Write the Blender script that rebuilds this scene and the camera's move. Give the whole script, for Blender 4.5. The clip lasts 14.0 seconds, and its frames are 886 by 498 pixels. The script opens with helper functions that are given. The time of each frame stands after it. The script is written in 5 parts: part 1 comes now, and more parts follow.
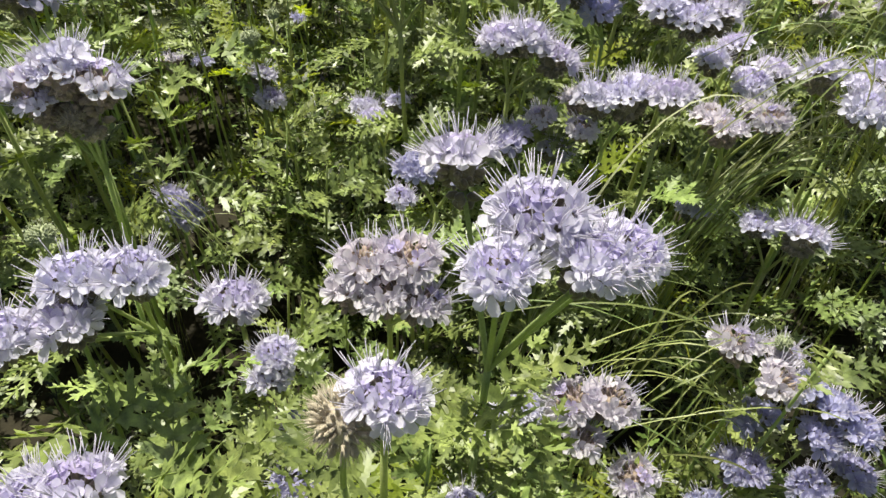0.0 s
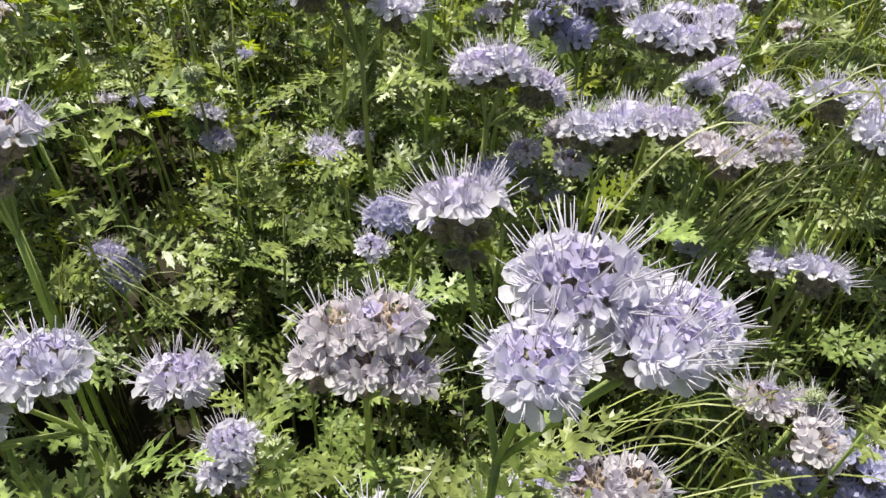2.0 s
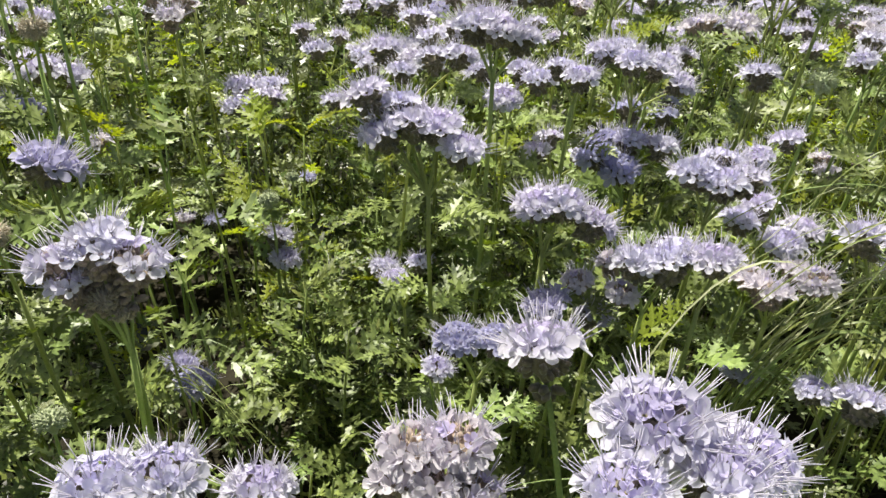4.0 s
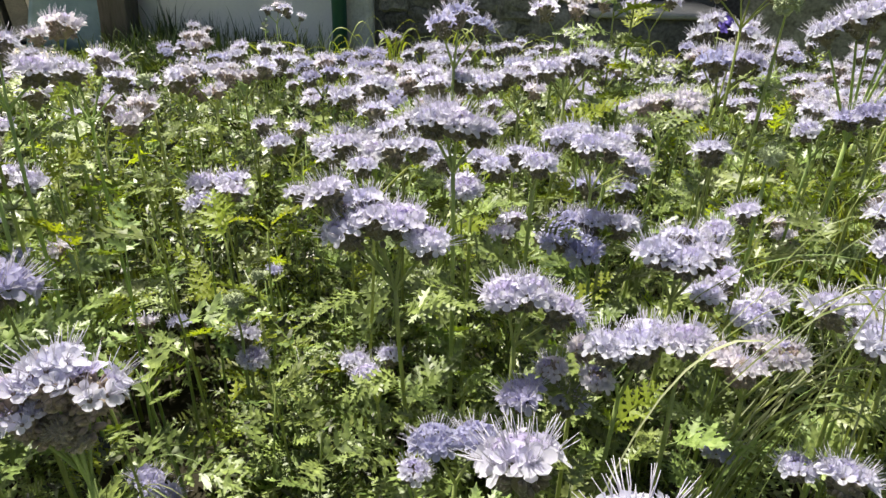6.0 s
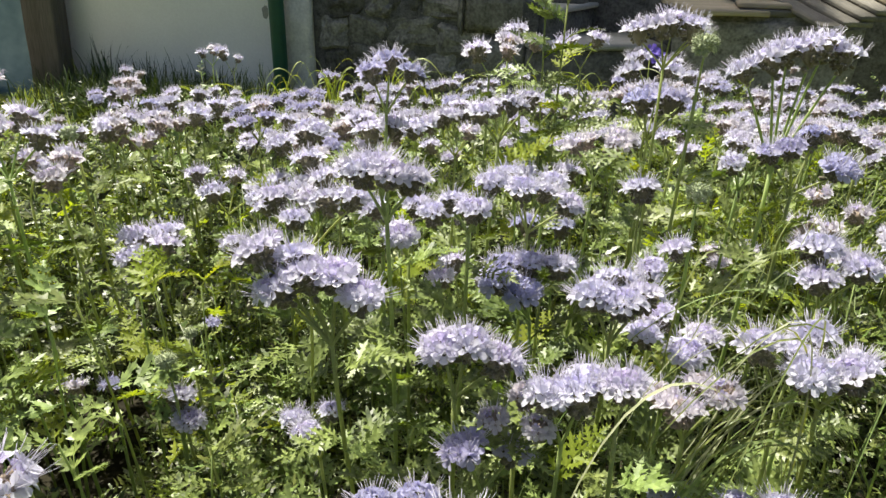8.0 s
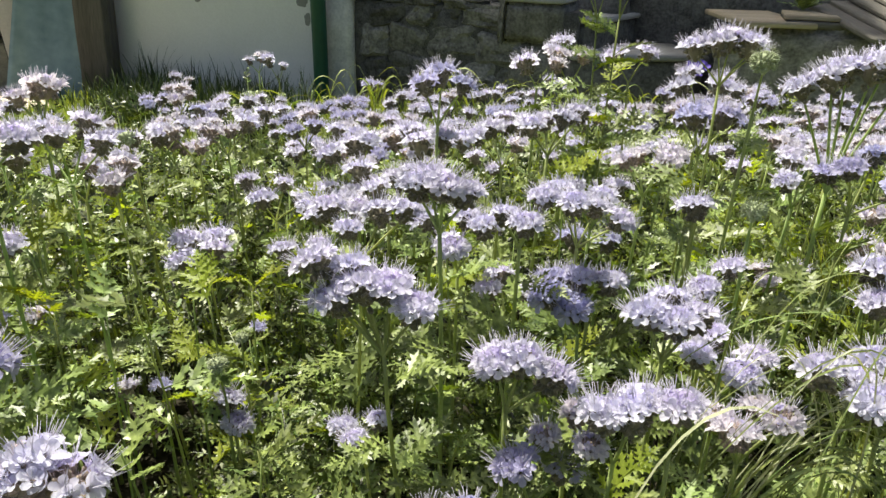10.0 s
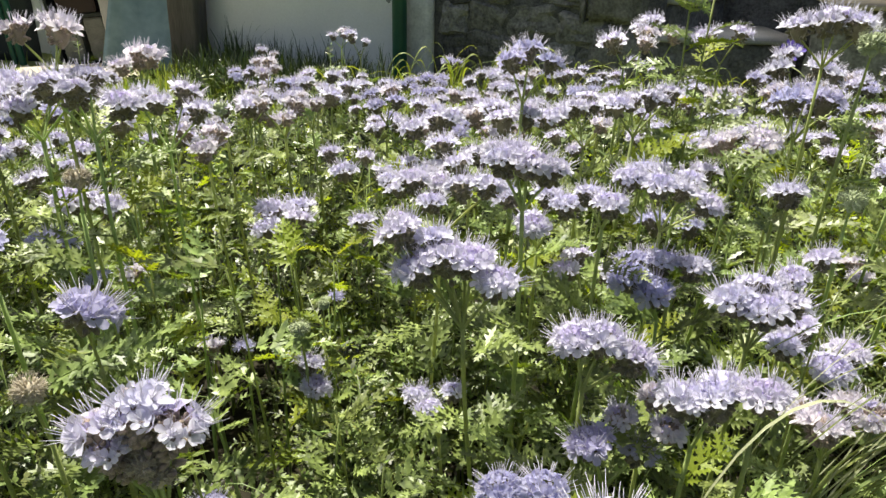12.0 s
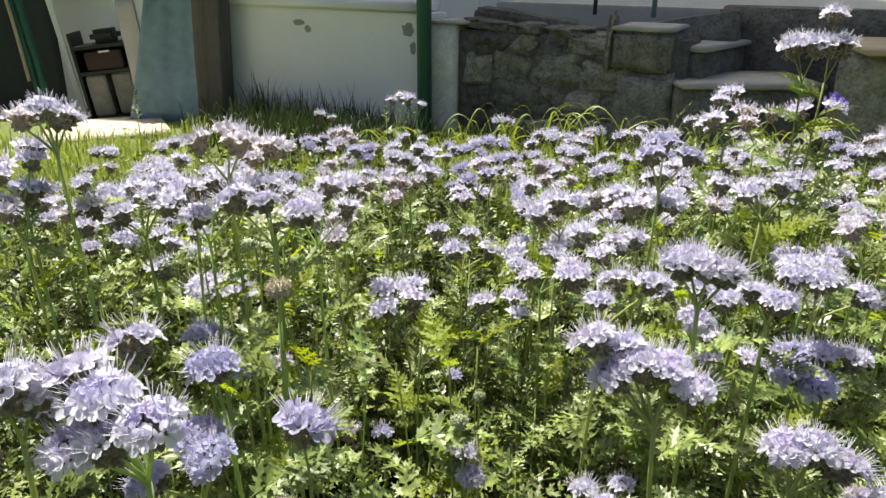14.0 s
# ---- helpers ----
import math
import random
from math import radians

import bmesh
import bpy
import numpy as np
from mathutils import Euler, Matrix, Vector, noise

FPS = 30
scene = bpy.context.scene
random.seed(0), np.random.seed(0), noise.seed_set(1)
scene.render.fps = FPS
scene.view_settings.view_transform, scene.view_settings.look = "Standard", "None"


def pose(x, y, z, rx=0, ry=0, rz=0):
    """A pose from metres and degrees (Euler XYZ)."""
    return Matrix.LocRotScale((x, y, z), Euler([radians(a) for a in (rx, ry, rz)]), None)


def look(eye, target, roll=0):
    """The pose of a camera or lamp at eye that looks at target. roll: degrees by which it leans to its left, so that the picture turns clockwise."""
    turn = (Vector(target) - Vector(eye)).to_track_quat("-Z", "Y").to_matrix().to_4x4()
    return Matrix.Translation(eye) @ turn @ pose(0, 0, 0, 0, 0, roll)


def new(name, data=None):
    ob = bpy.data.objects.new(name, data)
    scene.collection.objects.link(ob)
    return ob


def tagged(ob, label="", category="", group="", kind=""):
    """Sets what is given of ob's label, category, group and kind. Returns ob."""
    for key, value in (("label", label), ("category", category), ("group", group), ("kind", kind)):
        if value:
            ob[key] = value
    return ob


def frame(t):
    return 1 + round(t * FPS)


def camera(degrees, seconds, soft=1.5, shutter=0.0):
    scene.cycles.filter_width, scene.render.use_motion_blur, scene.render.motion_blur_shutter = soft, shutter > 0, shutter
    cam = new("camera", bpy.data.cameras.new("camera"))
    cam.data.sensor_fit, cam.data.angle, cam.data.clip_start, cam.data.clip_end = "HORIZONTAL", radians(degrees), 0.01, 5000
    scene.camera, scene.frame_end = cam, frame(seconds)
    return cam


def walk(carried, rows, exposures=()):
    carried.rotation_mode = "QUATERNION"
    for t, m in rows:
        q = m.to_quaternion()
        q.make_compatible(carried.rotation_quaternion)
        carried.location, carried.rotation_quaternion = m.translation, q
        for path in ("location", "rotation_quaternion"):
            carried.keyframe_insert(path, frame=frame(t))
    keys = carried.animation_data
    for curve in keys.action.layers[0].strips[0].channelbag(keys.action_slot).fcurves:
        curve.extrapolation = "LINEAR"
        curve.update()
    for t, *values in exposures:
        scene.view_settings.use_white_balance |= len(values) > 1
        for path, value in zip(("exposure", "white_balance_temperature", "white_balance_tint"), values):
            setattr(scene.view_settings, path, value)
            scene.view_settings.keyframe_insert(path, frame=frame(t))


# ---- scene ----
cam = camera(64.9, 14.0, soft=1.45)
METRES, EYE, TILT, LEAN, TURN = 0.34, 0.6, -44.5, -3.15, 0.0
ROWS = [
    (0.0, 0.0, 0.0, 0.0, 0.0, 0.0, -0.0),
    (0.5, -0.0235, 0.1077, -0.0134, -2.99, 0.32, -1.09),
    (1.0, -0.0222, 0.1522, 0.0035, -4.3, 2.44, -0.14),
    (1.5, -0.033, 0.1713, 0.031, -3.73, 1.7, 2.82),
    (2.0, -0.0377, 0.1632, 0.0368, -3.6, 2.74, 2.39),
    (2.5, -0.0552, 0.1327, 0.0364, -1.45, 4.37, 0.69),
    (3.0, -0.0833, 0.0959, 0.0457, 1.12, 5.18, -0.93),
    (3.5, -0.0926, 0.0658, 0.0584, 0.91, 7.32, -0.94),
    (4.0, -0.1027, 0.0564, 0.0623, -1.37, 11.35, 1.0),
    (6.5, -0.0899, 0.0635, 0.1221, -3.52, 17.61, 6.13),
    (7.0, -0.0606, 0.0738, 0.1339, -5.93, 18.07, 7.92),
    (7.5, -0.052, 0.0753, 0.1379, -6.98, 18.46, 8.96),
    (8.0, -0.0555, 0.0578, 0.1476, -5.88, 19.35, 8.58),
    (8.5, -0.0728, 0.0503, 0.1646, -4.82, 20.41, 7.59),
    (11.0, -0.1123, 0.0514, 0.1543, -1.94, 19.11, 3.94),
    (11.5, -0.1219, 0.0443, 0.1391, 0.68, 18.32, 1.92),
    (12.0, -0.1312, 0.0427, 0.1499, 0.57, 18.94, 2.07),
    (12.5, -0.1849, 0.0251, 0.18, 0.67, 19.91, 2.56),
    (13.0, -0.281, -0.0068, 0.2039, 1.34, 20.89, 2.2),
    (13.5, -0.3865, -0.0484, 0.2386, 2.48, 21.55, 1.89),
    (14.0, -0.5222, -0.0697, 0.2846, 1.43, 22.16, 2.71),
]
walk(cam, [(t, pose(0, 0, EYE, TILT, LEAN, TURN) @ pose(METRES * x, METRES * y, METRES * z, 90 + pitch, roll, yaw)) for t, x, y, z, yaw, pitch, roll in ROWS],
     exposures=[(0.0, 0.70, 6600, 3.5), (3.5, 0.73, 6600, 3.5), (7.0, 0.87, 6600, 3.5), (11.5, 0.89, 6600, 3.5), (14.0, 0.96, 6600, 3.5)])

# ---- world, sun, exposure ----
SUN_AZ, SUN_EL = radians(-25), radians(64)      # azimuth from +y towards +x
sun_dir = Vector((math.sin(SUN_AZ) * math.cos(SUN_EL), math.cos(SUN_AZ) * math.cos(SUN_EL), math.sin(SUN_EL)))
world = bpy.data.worlds.new("world")
scene.world = world
world.use_nodes = True
wn = world.node_tree
sky = wn.nodes.new("ShaderNodeTexSky")
sky.sky_type, sky.sun_disc = "NISHITA", False
sky.sun_elevation, sky.sun_rotation = SUN_EL, SUN_AZ
sky.dust_density, sky.ozone_density = 5.0, 0.6
wn.links.new(sky.outputs[0], wn.nodes["Background"].inputs[0])
wn.nodes["Background"].inputs[1].default_value = 0.060
sun = new("sun", bpy.data.lights.new("sun", "SUN"))
sun.data.energy, sun.data.angle, sun.data.color = 5.0, radians(0.6), (1.0, 0.94, 0.84)
sun.matrix_world = look(sun_dir * 20, (0, 0, 0))


# ---- materials ----
def lin(*c):
    return (*c, 1.0)


def material(name, base, dark, rough=0.6, scale=60.0, fine=400.0, bump=0.2, translucent=0.0, glow=None, vary=0.15,
             spec=0.4, island=False, metal=0.0, hue=0.0, sheen=0.0, grain=None, speck=0.55):
    """Two colours mixed by coarse and fine noise, varied from object to object, with fine relief and, for thin parts, light passing through."""
    m = bpy.data.materials.new(name)
    m.use_nodes = True
    n, l = m.node_tree.nodes, m.node_tree.links
    b = n["Principled BSDF"]
    co = n.new("ShaderNodeTexCoord")
    big, small = n.new("ShaderNodeTexNoise"), n.new("ShaderNodeTexNoise")
    for tex, sc in ((big, scale), (small, fine)):
        tex.inputs["Scale"].default_value = sc
        tex.inputs["Detail"].default_value = 4
        if grain:
            mp = n.new("ShaderNodeMapping")
            mp.inputs["Scale"].default_value = grain
            l.new(co.outputs["Object"], mp.inputs["Vector"])
            l.new(mp.outputs[0], tex.inputs["Vector"])
        else:
            l.new(co.outputs["Object"], tex.inputs["Vector"])
    add = n.new("ShaderNodeMath")
    add.operation = "MULTIPLY_ADD"
    l.new(small.outputs[0], add.inputs[0])
    add.inputs[1].default_value = speck
    half = n.new("ShaderNodeMath")
    half.operation = "MULTIPLY"
    half.inputs[1].default_value = 1.1 - speck
    l.new(big.outputs[0], half.inputs[0])
    l.new(half.outputs[0], add.inputs[2])
    ramp = n.new("ShaderNodeValToRGB")
    ramp.color_ramp.elements[0].position, ramp.color_ramp.elements[1].position = 0.32, 0.72
    ramp.color_ramp.elements[0].color, ramp.color_ramp.elements[1].color = lin(*dark), lin(*base)
    l.new(add.outputs[0], ramp.inputs[0])
    hsv = n.new("ShaderNodeHueSaturation")
    l.new(ramp.outputs[0], hsv.inputs["Color"])
    if island:
        rnd = n.new("ShaderNodeNewGeometry").outputs["Random Per Island"]
    else:
        rnd = n.new("ShaderNodeObjectInfo").outputs["Random"]
    mr = n.new("ShaderNodeMapRange")
    mr.inputs["To Min"].default_value, mr.inputs["To Max"].default_value = 1 - vary, 1 + vary
    l.new(rnd, mr.inputs["Value"])
    l.new(mr.outputs[0], hsv.inputs["Value"])
    if hue:
        mh = n.new("ShaderNodeMapRange")
        mh.inputs["To Min"].default_value, mh.inputs["To Max"].default_value = 0.5 - hue, 0.5 + hue
        fr = n.new("ShaderNodeMath")
        fr.operation = "FRACT"
        mul = n.new("ShaderNodeMath")
        mul.operation = "MULTIPLY"
        mul.inputs[1].default_value = 7.3
        l.new(rnd, mul.inputs[0])
        l.new(mul.outputs[0], fr.inputs[0])
        l.new(fr.outputs[0], mh.inputs["Value"])
        l.new(mh.outputs[0], hsv.inputs["Hue"])
    l.new(hsv.outputs[0], b.inputs["Base Color"])
    b.inputs["Roughness"].default_value = rough
    b.inputs["Specular IOR Level"].default_value = spec
    b.inputs["Metallic"].default_value = metal
    if sheen:
        b.inputs["Sheen Weight"].default_value = sheen
    if bump:
        bp = n.new("ShaderNodeBump")
        bp.inputs["Strength"].default_value = bump
        bp.inputs["Distance"].default_value = 0.6 / fine
        l.new(add.outputs[0], bp.inputs["Height"])
        l.new(bp.outputs[0], b.inputs["Normal"])
    if translucent:
        tr = n.new("ShaderNodeBsdfTranslucent")
        tint = n.new("ShaderNodeMix")
        tint.data_type, tint.blend_type = "RGBA", "MULTIPLY"
        tint.inputs["Factor"].default_value = 1.0
        l.new(hsv.outputs[0], tint.inputs[6])
        tint.inputs[7].default_value = lin(*(glow or (1, 1, 1)))
        l.new(tint.outputs[2], tr.inputs["Color"])
        mix = n.new("ShaderNodeMixShader")
        mix.inputs[0].default_value = translucent
        l.new(b.outputs[0], mix.inputs[1])
        l.new(tr.outputs[0], mix.inputs[2])
        l.new(mix.outputs[0], n["Material Output"].inputs["Surface"])
    return m


PETAL = material("petal", (0.83, 0.81, 0.905), (0.68, 0.655, 0.84), 0.6, 150, 900, 0.1, 0.54, (1.0, 1.0, 1.0), 0.08, 0.2, hue=0.012)
PETAL_CORE = material("petal_core", (0.63, 0.585, 0.79), (0.45, 0.405, 0.66), 0.6, 150, 900, 0.1, 0.5, (1.0, 0.98, 1.0), 0.1, 0.2, hue=0.015)
# bluer petals; one cluster also uses them for its shaded half
PETAL_BLUE = material("petal_blue", (0.61, 0.60, 0.79), (0.43, 0.415, 0.67), 0.6, 150, 900, 0.1, 0.5, (1.0, 0.99, 1.0), 0.1, 0.2, hue=0.012)
PETAL_AGED = material("petal_aged", (0.80, 0.765, 0.82), (0.62, 0.58, 0.67), 0.6, 120, 800, 0.1, 0.52, (1.0, 0.98, 1.0), 0.08, 0.2)
STAMEN = material("stamen", (0.74, 0.71, 0.80), (0.58, 0.55, 0.68), 0.5, 200, 900, 0.0, 0.4, None, 0.06, 0.3)
FADED = material("faded_thread", (0.56, 0.47, 0.50), (0.34, 0.26, 0.28), 0.7, 300, 900, 0.0, 0.2, None, 0.2, 0.2)
CALYX = material("calyx", (0.25, 0.225, 0.145), (0.11, 0.09, 0.06), 0.75, 200, 1500, 0.3, 0.18, None, 0.25, 0.25, sheen=0.35)
CALYX_AGED = material("calyx_aged", (0.40, 0.32, 0.25), (0.22, 0.17, 0.135), 0.8, 200, 1500, 0.3, 0.12, None, 0.15, 0.2, sheen=0.3)
BUD_GREEN = material("bud_green", (0.50, 0.55, 0.34), (0.28, 0.33, 0.17), 0.8, 200, 1500, 0.3, 0.15, None, 0.15, 0.2, sheen=0.4)
BUD_AGED = material("bud_aged", (0.52, 0.46, 0.35), (0.28, 0.23, 0.165), 0.85, 200, 1500, 0.3, 0.1, None, 0.15, 0.15, sheen=0.4)
STEM = material("stem", (0.43, 0.49, 0.20), (0.25, 0.31, 0.10), 0.55, 40, 900, 0.3, 0.25, (1.5, 1.5, 0.6), 0.2, 0.25, hue=0.02)
LEAF = material("leaf", (0.25, 0.31, 0.092), (0.028, 0.048, 0.013), 0.42, 60, 500, 0.25, 0.14, (2.1, 2.3, 0.3), 0.3, 0.45, hue=0.014, speck=0.2)
# undergrowth leaf: its near-black tone stands for deep shade between leaves
LEAF_LOW_SHADED = material("leaf_low_shaded", (0.155, 0.198, 0.050), (0.002, 0.005, 0.002), 0.40, 45, 500, 0.3, 0.05, (2.5, 2.6, 0.22), 0.95, 0.4, island=True, hue=0.03, speck=0.35)
# brighter lime copy of the leaf, with backlit sun put into its colour
LEAF_LIME_LIT = material("leaf_lime_lit", (0.34, 0.39, 0.06), (0.17, 0.22, 0.03), 0.45, 45, 500, 0.3, 0.5, (1.6, 1.6, 0.4), 0.2, 0.35, hue=0.01)
GRASS = material("grass", (0.27, 0.31, 0.11), (0.12, 0.17, 0.05), 0.42, 30, 300, 0.1, 0.3, (1.6, 1.5, 0.6), 0.4, 0.5, island=True, hue=0.025)
LAWN = material("lawn", (0.26, 0.31, 0.075), (0.13, 0.18, 0.04), 0.5, 20, 300, 0.1, 0.35, (1.6, 1.5, 0.5), 0.35, 0.4, island=True, hue=0.02)
STRAW = material("straw", (0.46, 0.47, 0.31), (0.30, 0.33, 0.17), 0.45, 30, 300, 0.1, 0.3, (1.2, 1.2, 0.8), 0.2, 0.4, island=True)
# grass at the wall's foot: shade is put into this dark green
SHADE_GRASS = material("shade_grass", (0.055, 0.08, 0.03), (0.025, 0.04, 0.014), 0.5, 20, 300, 0.1, 0.2, (1.4, 1.4, 0.6), 0.35, 0.3, island=True, hue=0.02)
SOIL = material("soil", (0.042, 0.037, 0.024), (0.014, 0.013, 0.009), 0.95, 3, 60, 0.8, vary=0.0, spec=0.1)
TURF = material("turf", (0.175, 0.205, 0.065), (0.085, 0.105, 0.035), 0.9, 2.5, 40, 0.9, vary=0.0, spec=0.15)
PLASTER = material("plaster", (0.90, 0.875, 0.865), (0.80, 0.775, 0.765), 0.9, 2.2, 70, 0.25, vary=0.0, spec=0.2)
PLASTER_BARE = material("plaster_bare", (0.36, 0.35, 0.33), (0.24, 0.23, 0.22), 0.9, 6, 70, 0.5, vary=0.0, spec=0.2)
PIER = material("pier", (0.84, 0.81, 0.76), (0.50, 0.48, 0.45), 0.9, 9, 60, 0.6, vary=0.0, spec=0.2)
STONE = material("stone", (0.275, 0.26, 0.235), (0.055, 0.051, 0.046), 0.9, 14, 60, 1.0, vary=0.5, spec=0.2)
MORTAR = material("mortar", (0.19, 0.18, 0.163), (0.04, 0.037, 0.034), 0.95, 22, 90, 0.9, vary=0.0, spec=0.15)
SLAB = material("slab", (0.50, 0.485, 0.455), (0.35, 0.34, 0.32), 0.9, 7, 90, 0.5, vary=0.08, spec=0.2)
SLAB_TAN = material("slab_tan", (0.60, 0.52, 0.41), (0.44, 0.38, 0.30), 0.9, 6, 90, 0.4, vary=0.0, spec=0.2)
WOOD = material("wood", (0.17, 0.15, 0.13), (0.06, 0.053, 0.046), 0.8, 5, 60, 0.6, vary=0.15, spec=0.2, grain=(3, 3, 0.15))
BOARD = material("board", (0.46, 0.385, 0.27), (0.30, 0.25, 0.175), 0.7, 8, 70, 0.4, vary=0.2, spec=0.25, grain=(0.2, 3, 3))
BOARD_GREY = material("board_grey", (0.21, 0.195, 0.17), (0.10, 0.092, 0.08), 0.8, 8, 70, 0.5, vary=0.25, spec=0.2, grain=(0.2, 3, 3))
GREEN_PAINT = material("green_paint", (0.015, 0.095, 0.052), (0.009, 0.058, 0.034), 0.4, 12, 120, 0.15, vary=0.05, spec=0.5)
TEAL_PAINT = material("teal_paint", (0.06, 0.16, 0.17), (0.04, 0.11, 0.12), 0.4, 12, 120, 0.1, vary=0.0, spec=0.5)
SHEET_BLUE = material("sheet_blue", (0.25, 0.345, 0.385), (0.14, 0.21, 0.245), 0.12, 3, 14, 0.04, vary=0.0, spec=0.5)
SHEET_WHITE = material("sheet_white", (0.80, 0.79, 0.78), (0.68, 0.67, 0.66), 0.6, 5, 60, 0.1, vary=0.0)
SHEET_TAN = material("sheet_tan", (0.52, 0.48, 0.45), (0.40, 0.37, 0.345), 0.7, 5, 60, 0.2, vary=0.0)
DARK = material("dark_plastic", (0.016, 0.019, 0.02), (0.008, 0.01, 0.011), 0.5, 9, 90, 0.1, vary=0.0)
RED = material("dark_red", (0.03, 0.010, 0.010), (0.018, 0.006, 0.006), 0.5, 9, 90, 0.1, vary=0.0)
CRATE = material("crate", (0.31, 0.295, 0.25), (0.15, 0.14, 0.12), 0.7, 14, 90, 0.2, vary=0.1)
VIOLET = material("violet_petal", (0.22, 0.15, 0.62), (0.12, 0.08, 0.45), 0.5, 150, 900, 0.1, 0.3, None, 0.1, 0.25)


# ---- mesh tools ----
def ground(x, y):
    """The garden falls gently away from the path towards the wall."""
    return -0.095 * min(max(y, -1.0), 7.0)


def mesh_of(name, V, F, mats, idx=None, smooth=True):
    """A mesh of triangles from arrays of corners and triples."""
    V, F = np.asarray(V, dtype=np.float32).reshape(-1, 3), np.asarray(F, dtype=np.int32).reshape(-1, 3)
    me = bpy.data.meshes.new(name)
    me.vertices.add(len(V))
    me.vertices.foreach_set("co", V.ravel())
    me.loops.add(len(F) * 3)
    me.loops.foreach_set("vertex_index", F.ravel())
    me.polygons.add(len(F))
    me.polygons.foreach_set("loop_start", np.arange(len(F), dtype=np.int32) * 3)
    if idx is not None:
        me.polygons.foreach_set("material_index", np.asarray(idx, dtype=np.int32))
    me.polygons.foreach_set("use_smooth", np.full(len(F), smooth, dtype=bool))
    for m in mats:
        me.materials.append(m)
    me.update(calc_edges=True)
    return me


class Build:
    """Collects pieces of triangles."""

    def __init__(self):
        self.V, self.F, self.M, self.n = [], [], [], 0

    def add(self, V, F, mat=0):
        V, F = np.asarray(V, float).reshape(-1, 3), np.asarray(F, int).reshape(-1, 3)
        self.V.append(V)
        self.F.append(F + self.n)
        self.M.append(np.full(len(F), mat))
        self.n += len(V)

    def arrays(self):
        return np.concatenate(self.V), np.concatenate(self.F), np.concatenate(self.M)

    def mesh(self, name, mats, smooth=True):
        V, F, M = self.arrays()
        return mesh_of(name, V, F, mats, M, smooth)


def part(name, data, parent, label="", at=None):
    """One mesh as a part under its thing."""
    ob = new(name, data)
    ob.parent = parent
    if at is not None:
        ob.matrix_basis = at
    return tagged(ob, label)


def basis(a):
    """Two directions square to a."""
    a = a / np.linalg.norm(a)
    h = np.array([0.0, 0.0, 1.0]) if abs(a[2]) < 0.9 else np.array([1.0, 0.0, 0.0])
    u = np.cross(h, a)
    u /= np.linalg.norm(u)
    return a, u, np.cross(a, u)


def tube(P, R, sides=6):
    """A round, tapering tube along the points P with radii R."""
    P = np.asarray(P, float)
    n = len(P)
    T = np.gradient(P, axis=0)
    V = []
    u = None
    for i in range(n):
        a = T[i] / (np.linalg.norm(T[i]) + 1e-9)
        if u is None:
            a, u, v = basis(a)
        else:
            u = u - a * (u @ a)
            u /= np.linalg.norm(u)
            v = np.cross(a, u)
        for k in range(sides):
            w = 2 * math.pi * k / sides
            V.append(P[i] + R[i] * (math.cos(w) * u + math.sin(w) * v))
    F = []
    for i in range(n - 1):
        for k in range(sides):
            p, q = i * sides + k, i * sides + (k + 1) % sides
            F += [(p, q, p + sides), (q, q + sides, p + sides)]
    V.append(P[-1])
    F += [((n - 1) * sides + k, (n - 1) * sides + (k + 1) % sides, n * sides) for k in range(sides)]
    return np.array(V), np.array(F)


def bend(p0, p1, p2, n):
    """n points on a curve from p0 to p2 drawn towards p1."""
    t = np.linspace(0, 1, n)[:, None]
    return (1 - t) ** 2 * np.asarray(p0, float) + 2 * t * (1 - t) * np.asarray(p1, float) + t ** 2 * np.asarray(p2, float)


def box_mesh(name, size, mat, bevel=0.004, rough=0.0, seed=0, cuts=0):
    """A block standing on its own base, with rounded and, where asked, uneven faces."""
    bm = bmesh.new()
    bmesh.ops.create_cube(bm, size=1.0)
    for v in bm.verts:
        v.co = Vector((v.co.x * size[0], v.co.y * size[1], (v.co.z + 0.5) * size[2]))
    if bevel:
        bmesh.ops.bevel(bm, geom=bm.edges[:], offset=bevel, segments=2, affect="EDGES")
    if cuts:
        bmesh.ops.subdivide_edges(bm, edges=[e for e in bm.edges if e.calc_length() > 0.4 * min(size)], cuts=cuts, use_grid_fill=True)
    if rough:
        for v in bm.verts:
            v.co += noise.noise_vector(v.co * 9 + Vector((seed, 3 * seed, 0))) * rough
    me = bpy.data.meshes.new(name)
    bmesh.ops.triangulate(bm, faces=bm.faces[:])
    for f in bm.faces:
        f.smooth = bool(rough) and cuts > 2
    bm.to_mesh(me)
    bm.free()
    me.materials.append(mat)
    return me


# ---- ground ----
ax = np.concatenate([-np.geomspace(400, 3.2, 16), np.linspace(-3, 3, 61), np.geomspace(3.2, 400, 16)])
ay = np.concatenate([-np.geomspace(400, 1.2, 12), np.linspace(-1, 8, 91), np.geomspace(8.4, 400, 14)])
gx, gy = np.meshgrid(ax, ay)
gz = np.vectorize(lambda x, y: ground(x, y) + (0.018 * noise.noise(Vector((x * 6, y * 6, 0))) if abs(x) < 3 and -1 < y < 8 else 0))(gx, gy)
gi = np.arange(gx.size).reshape(gx.shape)
quads = np.stack([gi[:-1, :-1], gi[:-1, 1:], gi[1:, 1:], gi[1:, :-1]], -1).reshape(-1, 4)
qc = np.stack([gx, gy], -1).reshape(-1, 2)[quads].mean(axis=1)
turf = np.array([0 if -0.88 < x < 1.6 and 0.10 + 0.12 * noise.noise(Vector((x * 3, 5, 0))) < y < 2.3 + 0.25 * noise.noise(Vector((x * 2, 1, 0))) else 1 for x, y in qc])
